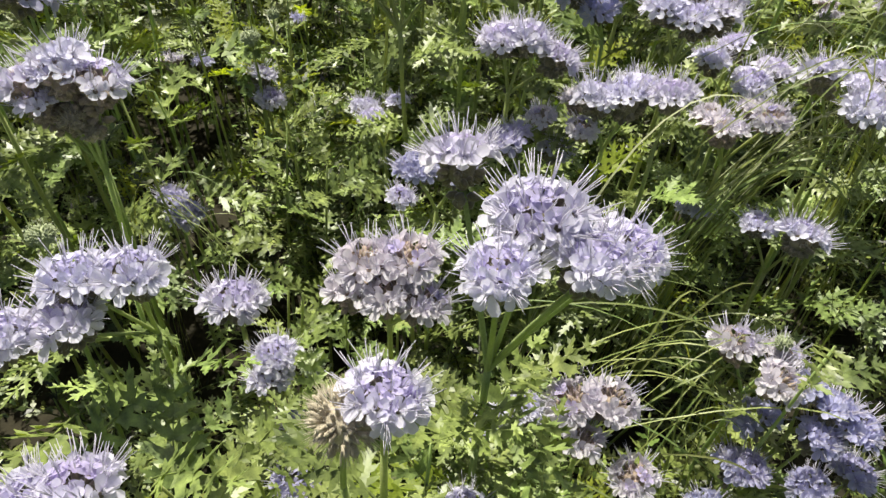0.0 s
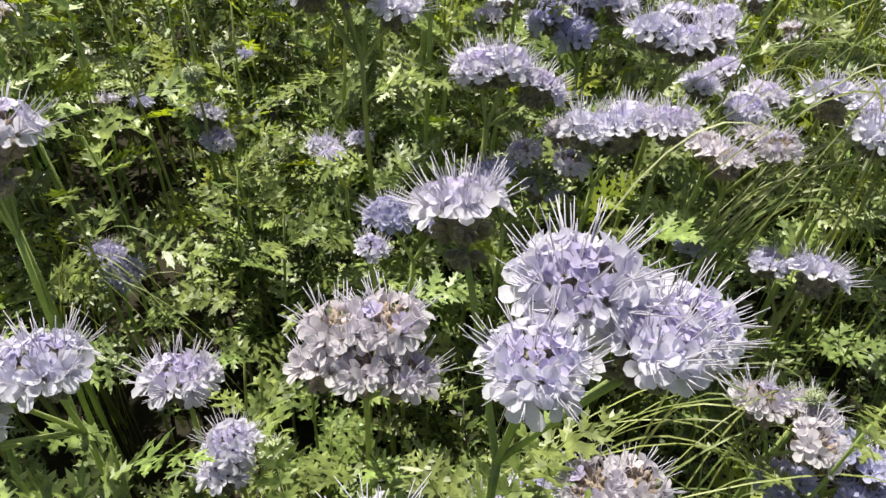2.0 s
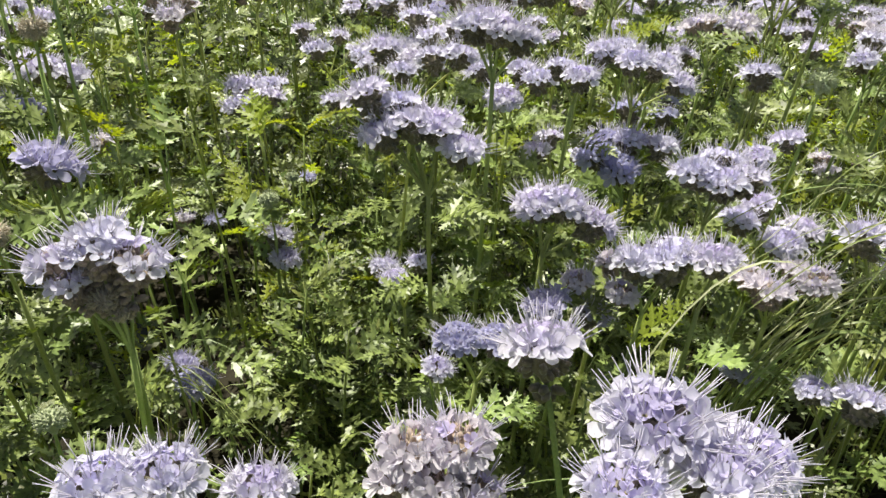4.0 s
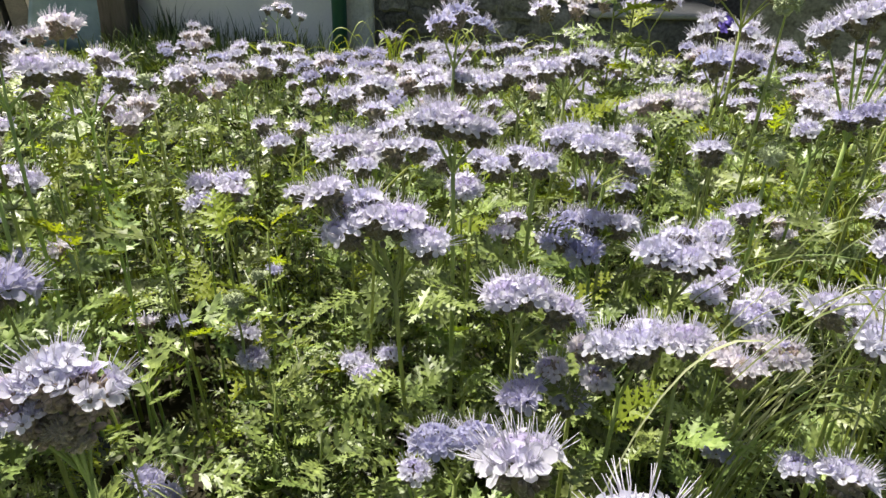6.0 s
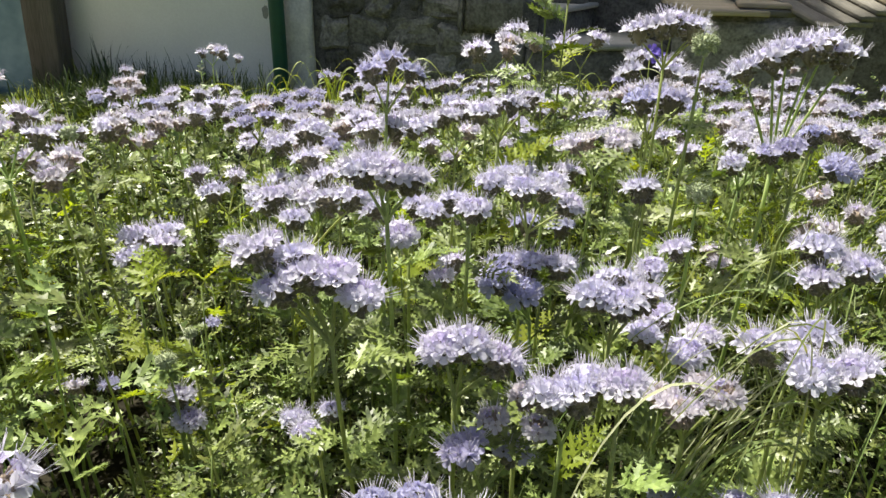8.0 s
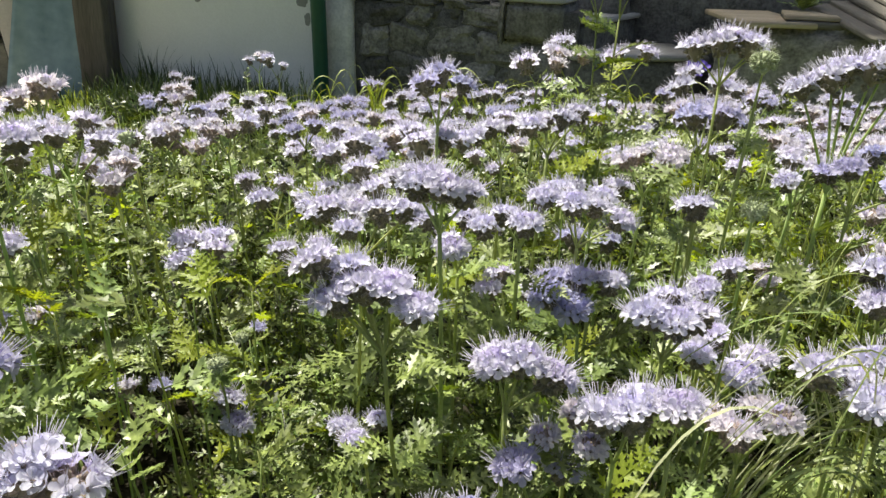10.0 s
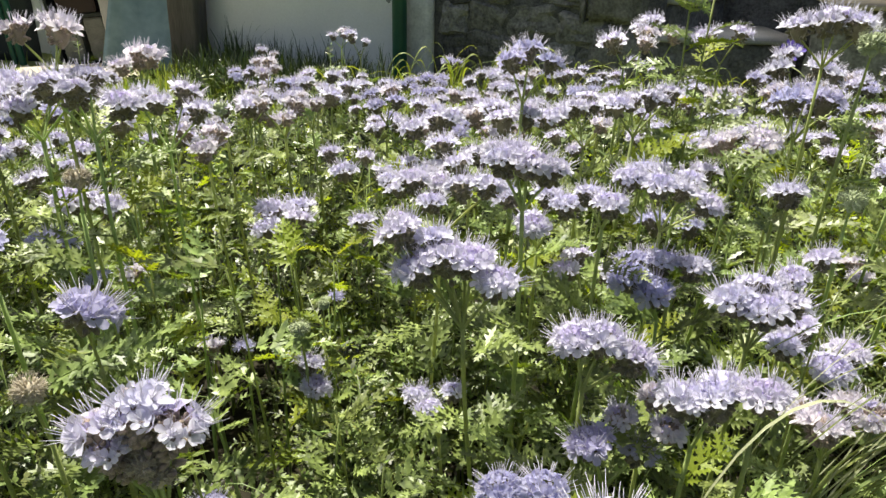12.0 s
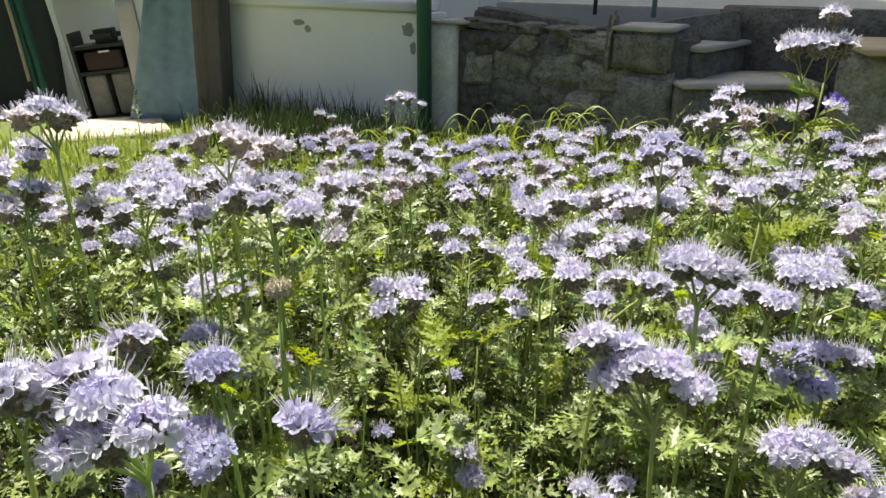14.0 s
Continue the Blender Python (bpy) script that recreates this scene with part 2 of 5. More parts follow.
ground_ob = new("ground", mesh_of("ground", np.stack([gx, gy, gz], -1), np.concatenate([quads[:, [0, 1, 2]], quads[:, [0, 2, 3]]]), [SOIL, TURF], np.concatenate([turf, turf])))
tagged(ground_ob, "dark bed soil and green turf sloping gently under the plants", "ground", kind="structure")


# ---- leaves ----
def leaf_template(rng, length=0.1, pinnae=7, lobes=4, broad=1.0):
    """A feathered leaf along +x from the origin: a midrib with pairs of deeply toothed leaflets, arching over."""
    b = Build()
    droop, rise = rng.uniform(0.15, 0.5), rng.uniform(0.1, 0.4)

    def rib(s):
        return np.array([length * s, 0.03 * length * math.sin(4 * s), length * (rise * s - droop * s * s)])

    ts = np.linspace(0, 1, 7)
    V, F = tube([rib(s) for s in ts], [0.0011 * (1.25 - s) for s in ts], 3)
    b.add(V, F)
    spots = [(0.16 + 0.76 * i / (pinnae - 1), side) for i in range(pinnae) for side in (-1, 1)] + [(0.97, 0)]
    for s, side in spots:
        s2 = min(1.0, s + rng.uniform(-0.02, 0.02))
        o = rib(s2)
        size = length * (0.25 * math.sin(math.pi * (0.22 + 0.70 * s2)) + 0.03) * rng.uniform(0.85, 1.15)
        if side == 0:
            size = length * 0.17
        fwd = rib(min(1, s2 + 0.02)) - rib(s2 - 0.02)
        fwd /= np.linalg.norm(fwd)
        ang = radians(rng.uniform(46, 66)) * side
        sidev = np.cross([0, 0, 1], fwd)
        d = fwd * math.cos(ang) + sidev * math.sin(ang) + np.array([0, 0, rng.uniform(-0.12, 0.3)])
        d /= np.linalg.norm(d)
        w = np.cross([0, 0, 1], d)
        w /= np.linalg.norm(w)
        tw = rng.uniform(-0.5, 0.5)
        up = np.cross(d, w)
        w = w * math.cos(tw) + up * math.sin(tw)
        up = np.cross(d, w)
        curl = rng.uniform(-0.18, 0.12)
        mid = [o + d * size * t + up * size * curl * t * t for t in np.linspace(0, 1, lobes + 1)]
        V, F = [], []
        for m_, hw in zip(mid, [0.115 * broad] * lobes + [0.08 * broad]):
            V += [m_ + w * size * hw, m_ - w * size * hw]
        for k in range(lobes):
            i = 2 * k
            F += [(i, i + 2, i + 1), (i + 1, i + 2, i + 3)]
        step = d * size / lobes
        for k in range(lobes):
            t = (k + 0.4) / lobes
            for sg in (-1, 1):
                reach = size * (0.40 * (1 - 0.5 * t) + 0.04) * rng.uniform(0.75, 1.2)
                o1, o2 = mid[k] + step * 0.06, mid[k] + step * 0.72
                rise_ = up * reach * rng.uniform(0.0, 0.4)
                i = len(V)
                V += [o1 + sg * w * size * 0.05, o2 + sg * w * size * 0.05,
                      o2 + step * 0.12 + sg * w * reach * 0.65 + rise_ * 0.6, o1 + step * 0.28 + sg * w * reach * 0.62 + rise_ * 0.6,
                      o2 + step * rng.uniform(0.1, 0.4) + sg * w * reach + rise_]
                q = [(i, i + 1, i + 2), (i, i + 2, i + 3), (i + 3, i + 2, i + 4)]
                F += q if sg < 0 else [(x, z, y) for x, y, z in q]
        i = len(V)
        V += [mid[-1] + w * size * 0.07, mid[-1] - w * size * 0.07, mid[-1] + d * size * 0.26]
        F += [(i, i + 2, i + 1)]
        b.add(V, F)
    return b.arrays()[:2]


def sprig_template(rng, length=0.1, pinnae=6):
    """A light version of the leaf for the mass of foliage: a flat rib with pairs of short notched leaflets."""
    b = Build()
    droop, rise, sway = rng.uniform(0.1, 0.55), rng.uniform(0.1, 0.4), rng.uniform(-0.08, 0.08)

    def rib(s):
        return np.array([length * s, sway * length * math.sin(3 * s), length * (rise * s - droop * s * s)])

    P = [rib(s) for s in np.linspace(0, 1, 5)]
    V = [p + (0, k * length * 0.014 * (1.2 - i / 5), 0) for i, p in enumerate(P) for k in (-1, 1)]
    b.add(V, [t for i in range(0, 8, 2) for t in ((i, i + 2, i + 1), (i + 1, i + 2, i + 3))])
    spots = [(0.18 + 0.72 * i / (pinnae - 1) + rng.uniform(-0.03, 0.03), side) for i in range(pinnae) for side in (-1, 1)] + [(0.95, 0)]
    for s, side in spots:
        o = rib(s)
        size = length * (0.20 * math.sin(math.pi * (0.25 + 0.62 * s)) + 0.04) * rng.uniform(0.8, 1.2)
        ang = radians(rng.uniform(42, 70)) * side
        d = np.array([math.cos(ang), math.sin(ang), rng.uniform(-0.25, 0.45)])
        d /= np.linalg.norm(d)
        w = np.cross([0, 0, 1], d)
        w /= np.linalg.norm(w)
        tw = rng.uniform(-0.7, 0.7)
        w = w * math.cos(tw) + np.cross(d, w) * math.sin(tw)
        up = np.cross(d, w) * size
        curl = rng.uniform(-0.25, 0.1)
        V = [o]
        for f, hw in ((0.36, 0.22), (0.54, 0.085), (0.72, 0.14)):
            V += [o + d * size * f + w * size * hw * rng.uniform(0.8, 1.2) + up * curl * f * f, o + d * size * f - w * size * hw * rng.uniform(0.8, 1.2) + up * curl * f * f]
        V.append(o + d * size + up * curl)
        b.add(V, [(0, 2, 1), (1, 2, 3), (2, 4, 3), (3, 4, 5), (4, 6, 5), (5, 6, 7)])
    return b.arrays()[:2]


lr = random.Random(11)
LEAVES = []
for k in range(7):
    V, F = leaf_template(lr, 0.1, 7, 3)
    LEAVES.append(mesh_of("leaf", V, F, [LEAF]))
LEAVES_LIME_LIT = []
for k in range(3):
    V, F = leaf_template(lr, 0.1, 6, 3)
    LEAVES_LIME_LIT.append(mesh_of("leaf", V, F, [LEAF_LIME_LIT]))
LEAVES_BROAD = []
for k in range(6):
    V, F = leaf_template(lr, 0.1, 5, 2, 1.5)
    LEAVES_BROAD.append(mesh_of("leaf", V, F, [LEAF]))
LEAF_FINE = [sprig_template(lr, 0.1, 7) for k in range(9)]
LEAF_COARSE = [sprig_template(lr, 0.1, 6) for k in range(9)]


def scatter(name, templates, places, mat, label, category):
    """Many small pieces joined into one mesh: places are rows of x, y, z, yaw, pitch, roll, scale."""
    per = {}
    for i, p in enumerate(places):
        per.setdefault(i % len(templates), []).append(p)
    Vs, Fs, n = [], [], 0
    for k, rows in per.items():
        V, F = templates[k]
        for x, y, z, yaw, pitch, roll, sc in rows:
            M = np.array(Euler((roll, pitch, yaw)).to_matrix())
            Vs.append(V @ M.T * sc + (x, y, z))
            Fs.append(F + n)
            n += len(V)
    ob = new(name, mesh_of(name, np.concatenate(Vs), np.concatenate(Fs), [mat]))
    return tagged(ob, label, category, kind="stuff")


# ---- flower heads ----
def floret(p, a, size, rng, fine):
    """A five-lobed bell at p facing along a."""
    a, u, v = basis(a)
    V, F = [], []
    steps = 5
    w0 = rng.uniform(0, 6.28)
    for k in range(steps):
        w = w0 + 2 * math.pi * k / steps
        V.append(p + 0.12 * size * (math.cos(w) * u + math.sin(w) * v))
    for k in range(steps):
        w = w0 + 2 * math.pi * (k + 0.5) / steps
        V.append(p + a * size * 0.42 + 0.34 * size * (math.cos(w - 0.63) * u + math.sin(w - 0.63) * v))
    for k in range(steps):
        F += [(k, (k + 1) % 5, 5 + k), ((k + 1) % 5, 5 + (k + 1) % 5, 5 + k)]
    for k in range(steps):
        w = w0 + 2 * math.pi * (k + 0.5) / steps
        c, t = math.cos(w) * u + math.sin(w) * v, -math.sin(w) * u + math.cos(w) * v
        out, lift = rng.uniform(0.74, 1.08), rng.uniform(0.5, 1.0)
        i = len(V)
        L, Rr = 5 + k, 5 + (k + 1) % 5
        if fine:
            V += [p + a * size * (0.42 + lift * 0.36) + c * size * 0.58 - t * size * 0.37,
                  p + a * size * (0.42 + lift * 0.36) + c * size * 0.58 + t * size * 0.37,
                  p + a * size * (0.42 + lift * 0.50) + c * size * 0.92 * out - t * size * 0.30,
                  p + a * size * (0.42 + lift * 0.50) + c * size * 0.92 * out + t * size * 0.30,
                  p + a * size * (0.42 + lift * 0.46) + c * size * 1.08 * out,
                  p + a * size * (0.40 + lift * 0.26) + c * size * 0.68]
            F += [(L, i + 5, i), (L, Rr, i + 5), (Rr, i + 1, i + 5), (i, i + 5, i + 2), (i + 5, i + 4, i + 2), (i + 5, i + 3, i + 4), (i + 5, i + 1, i + 3)]
        else:
            V += [p + a * size * lift * 0.9 + c * size * 0.72 * out - t * size * 0.38, p + a * size * lift * 0.9 + c * size * 0.72 * out + t * size * 0.38,
                  p + a * size * lift + c * size * 1.08 * out]
            F += [(L, Rr, i), (Rr, i + 1, i), (i, i + 1, i + 2)]
    return V, F


def thread(p, d, length, r, rng, sides=3):
    """A thin curved thread that tapers to its tip."""
    side = np.array([rng.gauss(0, 1) for _ in range(3)])
    q = p + d * length
    m = p + d * length * 0.5 + side * length * 0.05
    return tube(bend(p, m, q, 3), [r, r * 0.75, r * 0.35], sides), q


def pod(p, a, length, r):
    """A small pointed calyx."""
    a, u, v = basis(a)
    V = [p]
    for h, rr in ((0.3, 1.0), (0.75, 0.85)):
        for k in range(5):
            w = 2 * math.pi * k / 5
            V.append(p + a * length * h + r * rr * (math.cos(w) * u + math.sin(w) * v))
    V.append(p + a * length)
    F = []
    for k in range(5):
        j = (k + 1) % 5
        F += [(0, 1 + j, 1 + k), (1 + k, 1 + j, 6 + k), (1 + j, 6 + j, 6 + k), (6 + k, 6 + j, 11)]
    return V, F


def head_parts(rng, kind, fine):
    """Corollas, stamens and calyces of one curled flower head about 3 cm across, its base at the origin: open pale
    florets round the rim, smaller violet ones crowded in the middle."""
    cor, sta, cal = Build(), Build(), Build()
    rx, rz = 0.0112, (0.0062 if fine else 0.0042)
    bud, aged = kind in ("bud", "seed"), kind == "aged"
    count = (70 if fine else 30) if bud else (27 if fine else 17)
    down = 1.6 if bud else (0.92 if fine else 0.72)
    open_side = rng.uniform(0, 6.28)
    for i in range(count):
        h = 1 - (i + 0.5) / count * down
        w = i * 2.39996 + rng.uniform(-0.25, 0.25)
        s = math.sqrt(max(0.0, 1 - h * h))
        nrm = np.array([s * math.cos(w), s * math.sin(w), h])
        p = nrm * (rx, rx, rz) + (0, 0, 0.008)
        a = nrm + np.array([0, 0, 0.35]) + np.array([rng.gauss(0, 0.16) for _ in range(3)])
        a /= np.linalg.norm(a)
        hide = math.cos(w - open_side) > 0.55 and h < 0.25
        V, F = pod(p - a * 0.004, a, {"bud": 0.0062, "seed": 0.0078}.get(kind, 0.008), {"bud": 0.0012, "seed": 0.0010}.get(kind, 0.0020))
        cal.add(V, F)
        if bud or hide or (kind == "pale" and h < 0.3):
            continue
        core = h > (0.68 if fine else 0.8)
        flower = not (aged and rng.random() < (0.75 if core else 0.3)) and not (kind == "pale" and core and rng.random() < 0.5)
        if flower:
            size = rng.uniform(0.0040, 0.0056) if core else rng.uniform(0.0064, 0.0086) * (1.1 if h < 0.35 else 1.0)
            V, F = floret(p + a * (0.002 if core else 0.001), a, size if fine else max(size, 0.0058), rng, fine)
            cor.add(V, F, 1 if core else 0)
        if flower or rng.random() < 0.6:
            for k in range((2 if core else 4) if fine else 4):
                d = a + np.array([rng.gauss(0, 0.16), rng.gauss(0, 0.16), rng.gauss(0, 0.16) + (0.1 if fine else 0.25)])
                d /= np.linalg.norm(d)
                ln = rng.uniform(0.009, 0.0185) if fine else rng.uniform(0.009, 0.015)
                (V, F), q = thread(p + a * 0.003, d, ln, 0.00036 if fine else 0.00036, rng)
                sta.add(V, F)
        if (aged or kind == "pale") and not flower:
            for k in range(5 if fine else 2):
                d = a + np.array([rng.gauss(0, 0.5) for _ in range(3)])
                (V, F), q = thread(p, d / np.linalg.norm(d), rng.uniform(0.004, 0.008), 0.0004, rng)
                sta.add(V, F, 1)
    # the coiled, hairy underside
    for i in range(22 if fine else 9):
        w, h = rng.uniform(0, 6.28), rng.uniform(-0.85, 0.1)
        s = math.sqrt(1 - h * h)
        nrm = np.array([s * math.cos(w), s * math.sin(w), h])
        V, F = pod(nrm * (0.0065, 0.0065, 0.006) + (0, 0, 0.005), nrm + (0, 0, 0.15), 0.0065, 0.0020)
        cal.add(V, F)
    V, F = tube([(0, 0, -0.006), (0, 0, -0.001), (0, 0, 0.005), (0, 0, 0.010), (0, 0, 0.013)], [0.0014, 0.0052, 0.0082, 0.0080, 0.003], 8)
    cal.add(V, F)
    for i in range(({"bud": 380, "seed": 620}.get(kind, 90)) if fine else 0):
        w, h = rng.uniform(0, 6.28), rng.uniform(-0.8, 1.0 if bud else 0.2)
        s = math.sqrt(1 - h * h)
        nrm = np.array([s * math.cos(w), s * math.sin(w), h])
        (V, F), q = thread(nrm * 0.0115 + (0, 0, 0.007), nrm, rng.uniform(0.002, 0.006 if kind == "seed" else 0.004), 0.00012, rng)
        cal.add(V, F)
    return cor, sta, cal


hr = random.Random(5)
FINE, FAR = {}, {}
LOOK = {"fresh": (PETAL, CALYX), "aged": (PETAL_AGED, CALYX_AGED), "blue": (PETAL_BLUE, CALYX), "bud": (PETAL, BUD_GREEN), "seed": (PETAL, BUD_AGED), "pale": (PETAL, CALYX_AGED)}
for kind, (pm, cm) in LOOK.items():
    FINE[kind], FAR[kind] = [], []
    for k in range(4 if kind == "fresh" else 3):
        c, s, g = head_parts(hr, kind, True)
        FINE[kind].append((c.mesh("corolla", [pm, PETAL_BLUE if kind == "blue" else PETAL_CORE]) if c.n else None, s.mesh("stamen_tuft", [STAMEN, FADED]) if s.n else None, g.mesh("calyx", [cm])))
    for k in range(5 if kind == "fresh" else 3):
        c, s, g = head_parts(hr, kind, False)
        b = Build()
        for piece, slot in ((c, 0), (s, 1), (g, 2)):
            if piece.n:
                V, F, M = piece.arrays()
                for sub in (0, 1):
                    if slot < 2 and (M == sub).any():
                        b.add(V, F[M == sub], slot + 3 * sub)
                if slot == 2:
                    b.add(V, F, slot)
        FAR[kind].append(b.mesh("flower_head", [pm, STAMEN, cm, PETAL_BLUE if kind == "blue" else PETAL_CORE, FADED]))

CLEAR = []           # low flowers, round which the foliage stays lower
PLANTS = []          # tops already taken, for the scattered plants between them
pr = random.Random(3)
LABEL = {"fresh": "phacelia with pale lilac curled flower heads on a hairy green stem",
         "aged": "phacelia with fading pinkish lilac flower heads on a green stem",
         "blue": "phacelia with dense blue-violet flower heads on a green stem",
         "bud": "phacelia with a closed hairy green bud head on a thin stem",
         "pale": "phacelia with whitish lilac flower heads over a pinkish brown calyx",
         "seed": "phacelia with a withered brownish fuzzy flower head on a stem"}


def orient(d, spin):
    """A turn that carries +z to d, after a spin about it."""
    return Vector(d).to_track_quat("Z", "Y").to_matrix().to_4x4() @ Matrix.Rotation(spin, 4, "Z")


def plant(x, y, z, n=3, spread=0.018, size=1.0, kind="fresh", lean=None, leaves=5, fine=None, heads=None, node=None, thick=1.0, mixed=True):
    """A phacelia whose flower cluster stands about (x, y, z): a stem from the ground, short branches, heads and feathered leaves."""
    if fine is None:
        fine = y < 0.62
    if heads is None:
        heads = []
        turn = pr.uniform(0, 6.28)
        for i in range(n):
            w = turn + 6.283 * i / max(1, n)
            r = 0 if n == 1 else spread * (0.35 if n > 4 and i == 0 else 1.0) * pr.uniform(0.8, 1.2)
            heads.append((x + r * 1.15 * math.cos(w), y + r * math.sin(w), z + pr.uniform(-0.013, 0.009), size * pr.uniform(0.75, 1.12)))
    lean = lean or (pr.uniform(-0.04, 0.04), pr.uniform(-0.03, 0.05))
    g0 = ground(x + lean[0], y + lean[1])
    base = np.array([x + lean[0], y + lean[1], g0])
    node = np.array(node if node is not None else (x + lean[0] * 0.12, y + lean[1] * 0.12, z - 0.034 - 0.5 * spread))
    thing = new("phacelia_plant")
    thing.location = base
    tagged(thing, LABEL[kind], "flowering plant", "phacelia plants")
    b = Build()
    rad = 0.00150 * thick
    knee = base * 0.45 + node * 0.55 + np.array([-lean[0] * 0.3 + pr.uniform(-.008, .008), -lean[1] * 0.3, 0.03])
    pts = bend(base - (0, 0, 0.01), knee, node, 8) - base
    V, F = tube(pts, np.linspace(rad * 1.35, rad, 8), 6)
    b.add(V, F)
    if z < 0.31 and y < 0.7:
        CLEAR.append((x, y, z))
    if y < 0.45 and fine:
        for k in range(150):
            i = pr.randrange(3, 7)
            f = pr.random()
            d = np.array([pr.gauss(0, 1), pr.gauss(0, 1), 0.25])
            d /= np.linalg.norm(d)
            o = pts[i] * (1 - f) + pts[i + 1] * f + d * rad * 0.9
            e = np.array([-d[1], d[0], 0.0]) * 0.00012
            b.add([o - e, o + e, o + d * pr.uniform(0.001, 0.0022)], [(0, 1, 2)])
    for hx, hy, hz, hs in heads:
        hs *= 0.9 if fine else 1.04
        tip = np.array([hx, hy, hz - 0.010 * hs])
        out = tip - node
        side = np.array([out[0], out[1], 0.0])
        tilt = np.array([0, 0, 1.0]) + side * 14 * (0.6 if n > 1 else 0.2) + np.array([pr.uniform(-.3, .26), pr.uniform(-0.05, .5), 0])
        tilt /= np.linalg.norm(tilt)
        foot = tip - tilt * 0.003 * hs
        limb = bend(node, node + side * 0.55 + (0, 0, 0.6 * out[2]), foot, 12)
        for i in range((26 if kind == "pale" else 10 if fine else 4) if n > 1 and kind not in ("bud", "seed") else 0):
            q = limb[11 - (i // 4 if fine else i // 2)] if kind != "pale" else limb[11 - i // 5]
            d = np.array([pr.gauss(0, 1), pr.gauss(0, 1), pr.uniform(-0.2, 0.9)])
            d /= np.linalg.norm(d)
            V, F = pod(q + d * rad * 0.5 - base, d, 0.0085 * hs, 0.0024 * hs)
            b.add(V, F, 1)
        V, F = tube(bend(node, node + side * 0.55 + (0, 0, max(0.2 * out[2], 0.6 * out[2])), foot, 5) - base, np.linspace(rad * 0.8, rad * 0.55, 5), 5)
        b.add(V, F)
        hk = kind
        if mixed and not fine and kind in ("fresh", "blue") and pr.random() < 0.08:
            hk = "aged"
        M = Matrix.Translation(foot - base) @ orient(tilt, pr.uniform(0, 6.28)) @ Matrix.Scale(hs, 4)
        if fine:
            cor, sta, cal = pr.choice(FINE[hk])
            head = part("flower_head", cal, thing, at=M)
            if cor:
                part("corolla", cor, head)
            if sta:
                part("stamen_tuft", sta, head)
        else:
            part("flower_head", pr.choice(FAR[hk]), thing, at=M)
        PLANTS.append((hx, hy))
    part("stem", b.mesh("stem", [STEM, LOOK[kind][1]]), thing)
    w = pr.uniform(0, 6.28)
    for i in range(leaves):
        f = 0.34 + 0.64 * (i + pr.random() * 0.6) / max(1, leaves)
        at_, k_ = math.modf(min(6.99, f * 7))
        q = pts[int(k_)] * (1 - at_) + pts[int(k_) + 1] * at_
        w += 2.4 + pr.uniform(-0.4, 0.4)
        sc = (1.0 - 0.45 * f) * pr.uniform(0.7, 1.15)
        part("leaf", pr.choice(LEAVES_LIME_LIT if pr.random() < 0.08 else LEAVES), thing,
             at=Matrix.Translation(q) @ Euler((pr.uniform(-0.4, 0.4), -pr.uniform(0.05, 0.7), w)).to_matrix().to_4x4() @ Matrix.Scale(sc, 4))
    return thing


def leafy_shoot(x, y, z, n=6, size=0.6, pool=None, label="leafy phacelia shoot with pale green feathered leaves and no flower"):
    """A shoot without a flower, its leaves set spirally up to (x, y, z)."""
    pool = pool or LEAVES_BROAD
    lx, ly = pr.uniform(-0.03, 0.03), pr.uniform(-0.02, 0.03)
    base = np.array([x + lx, y + ly, ground(x + lx, y + ly)])
    thing = new("leafy_shoot")
    thing.location = base
    tagged(thing, label, "leafy plant", "leafy shoots")
    pts = bend((0, 0, -0.01), (-0.2 * lx, -0.2 * ly, (z - base[2]) * 0.6), np.array([x, y, z]) - base, 9)
    b = Build()
    b.add(*tube(pts, np.linspace(0.0018, 0.0008, 9), 5))
    part("stem", b.mesh("stem", [STEM]), thing)
    w = pr.uniform(0, 6.28)
    for i in range(n):
        f = 1 - 0.55 * (i / max(1, n - 1)) ** 1.2
        q = pts[min(8, int(f * 8))]
        w += 2.4 + pr.uniform(-0.4, 0.4)
        part("leaf", pr.choice(pool), thing, at=Matrix.Translation(q) @ Euler((pr.uniform(-0.5, 0.5), -pr.uniform(0.0, 0.4) - 0.7 * max(0, f - 0.75) / 0.25 * pr.random(), w)).to_matrix().to_4x4() @ Matrix.Scale(size * pr.uniform(0.75, 1.15) * (1.35 - 0.5 * f), 4))
    return thing


# ---- wall, steps and what leans on them ----
WALL_TURN = -31.0
wall_u, wall_n = Vector((0.857, -0.514, 0)), Vector((-0.514, -0.857, 0))


def on_wall(s, out, z, turn=0.0):
    """A pose at s metres along the wall from its middle, that far out in front of it, at height z."""
    p = Vector((0, 4.8, 0)) + wall_u * s + wall_n * out
    return pose(p.x, p.y, z, 0, 0, WALL_TURN + turn)


def block(name, s0, s1, z0, z1, out, depth, mat, bevel=0.006, rough=0.0, cuts=0, seed=0):
    """A block of wall between s0 and s1, its face that far out."""
    ob = new(name, box_mesh(name, (s1 - s0, depth, z1 - z0), mat, bevel, rough, seed, cuts))
    ob.matrix_basis = on_wall((s0 + s1) / 2, out - depth / 2, z0)
    return ob


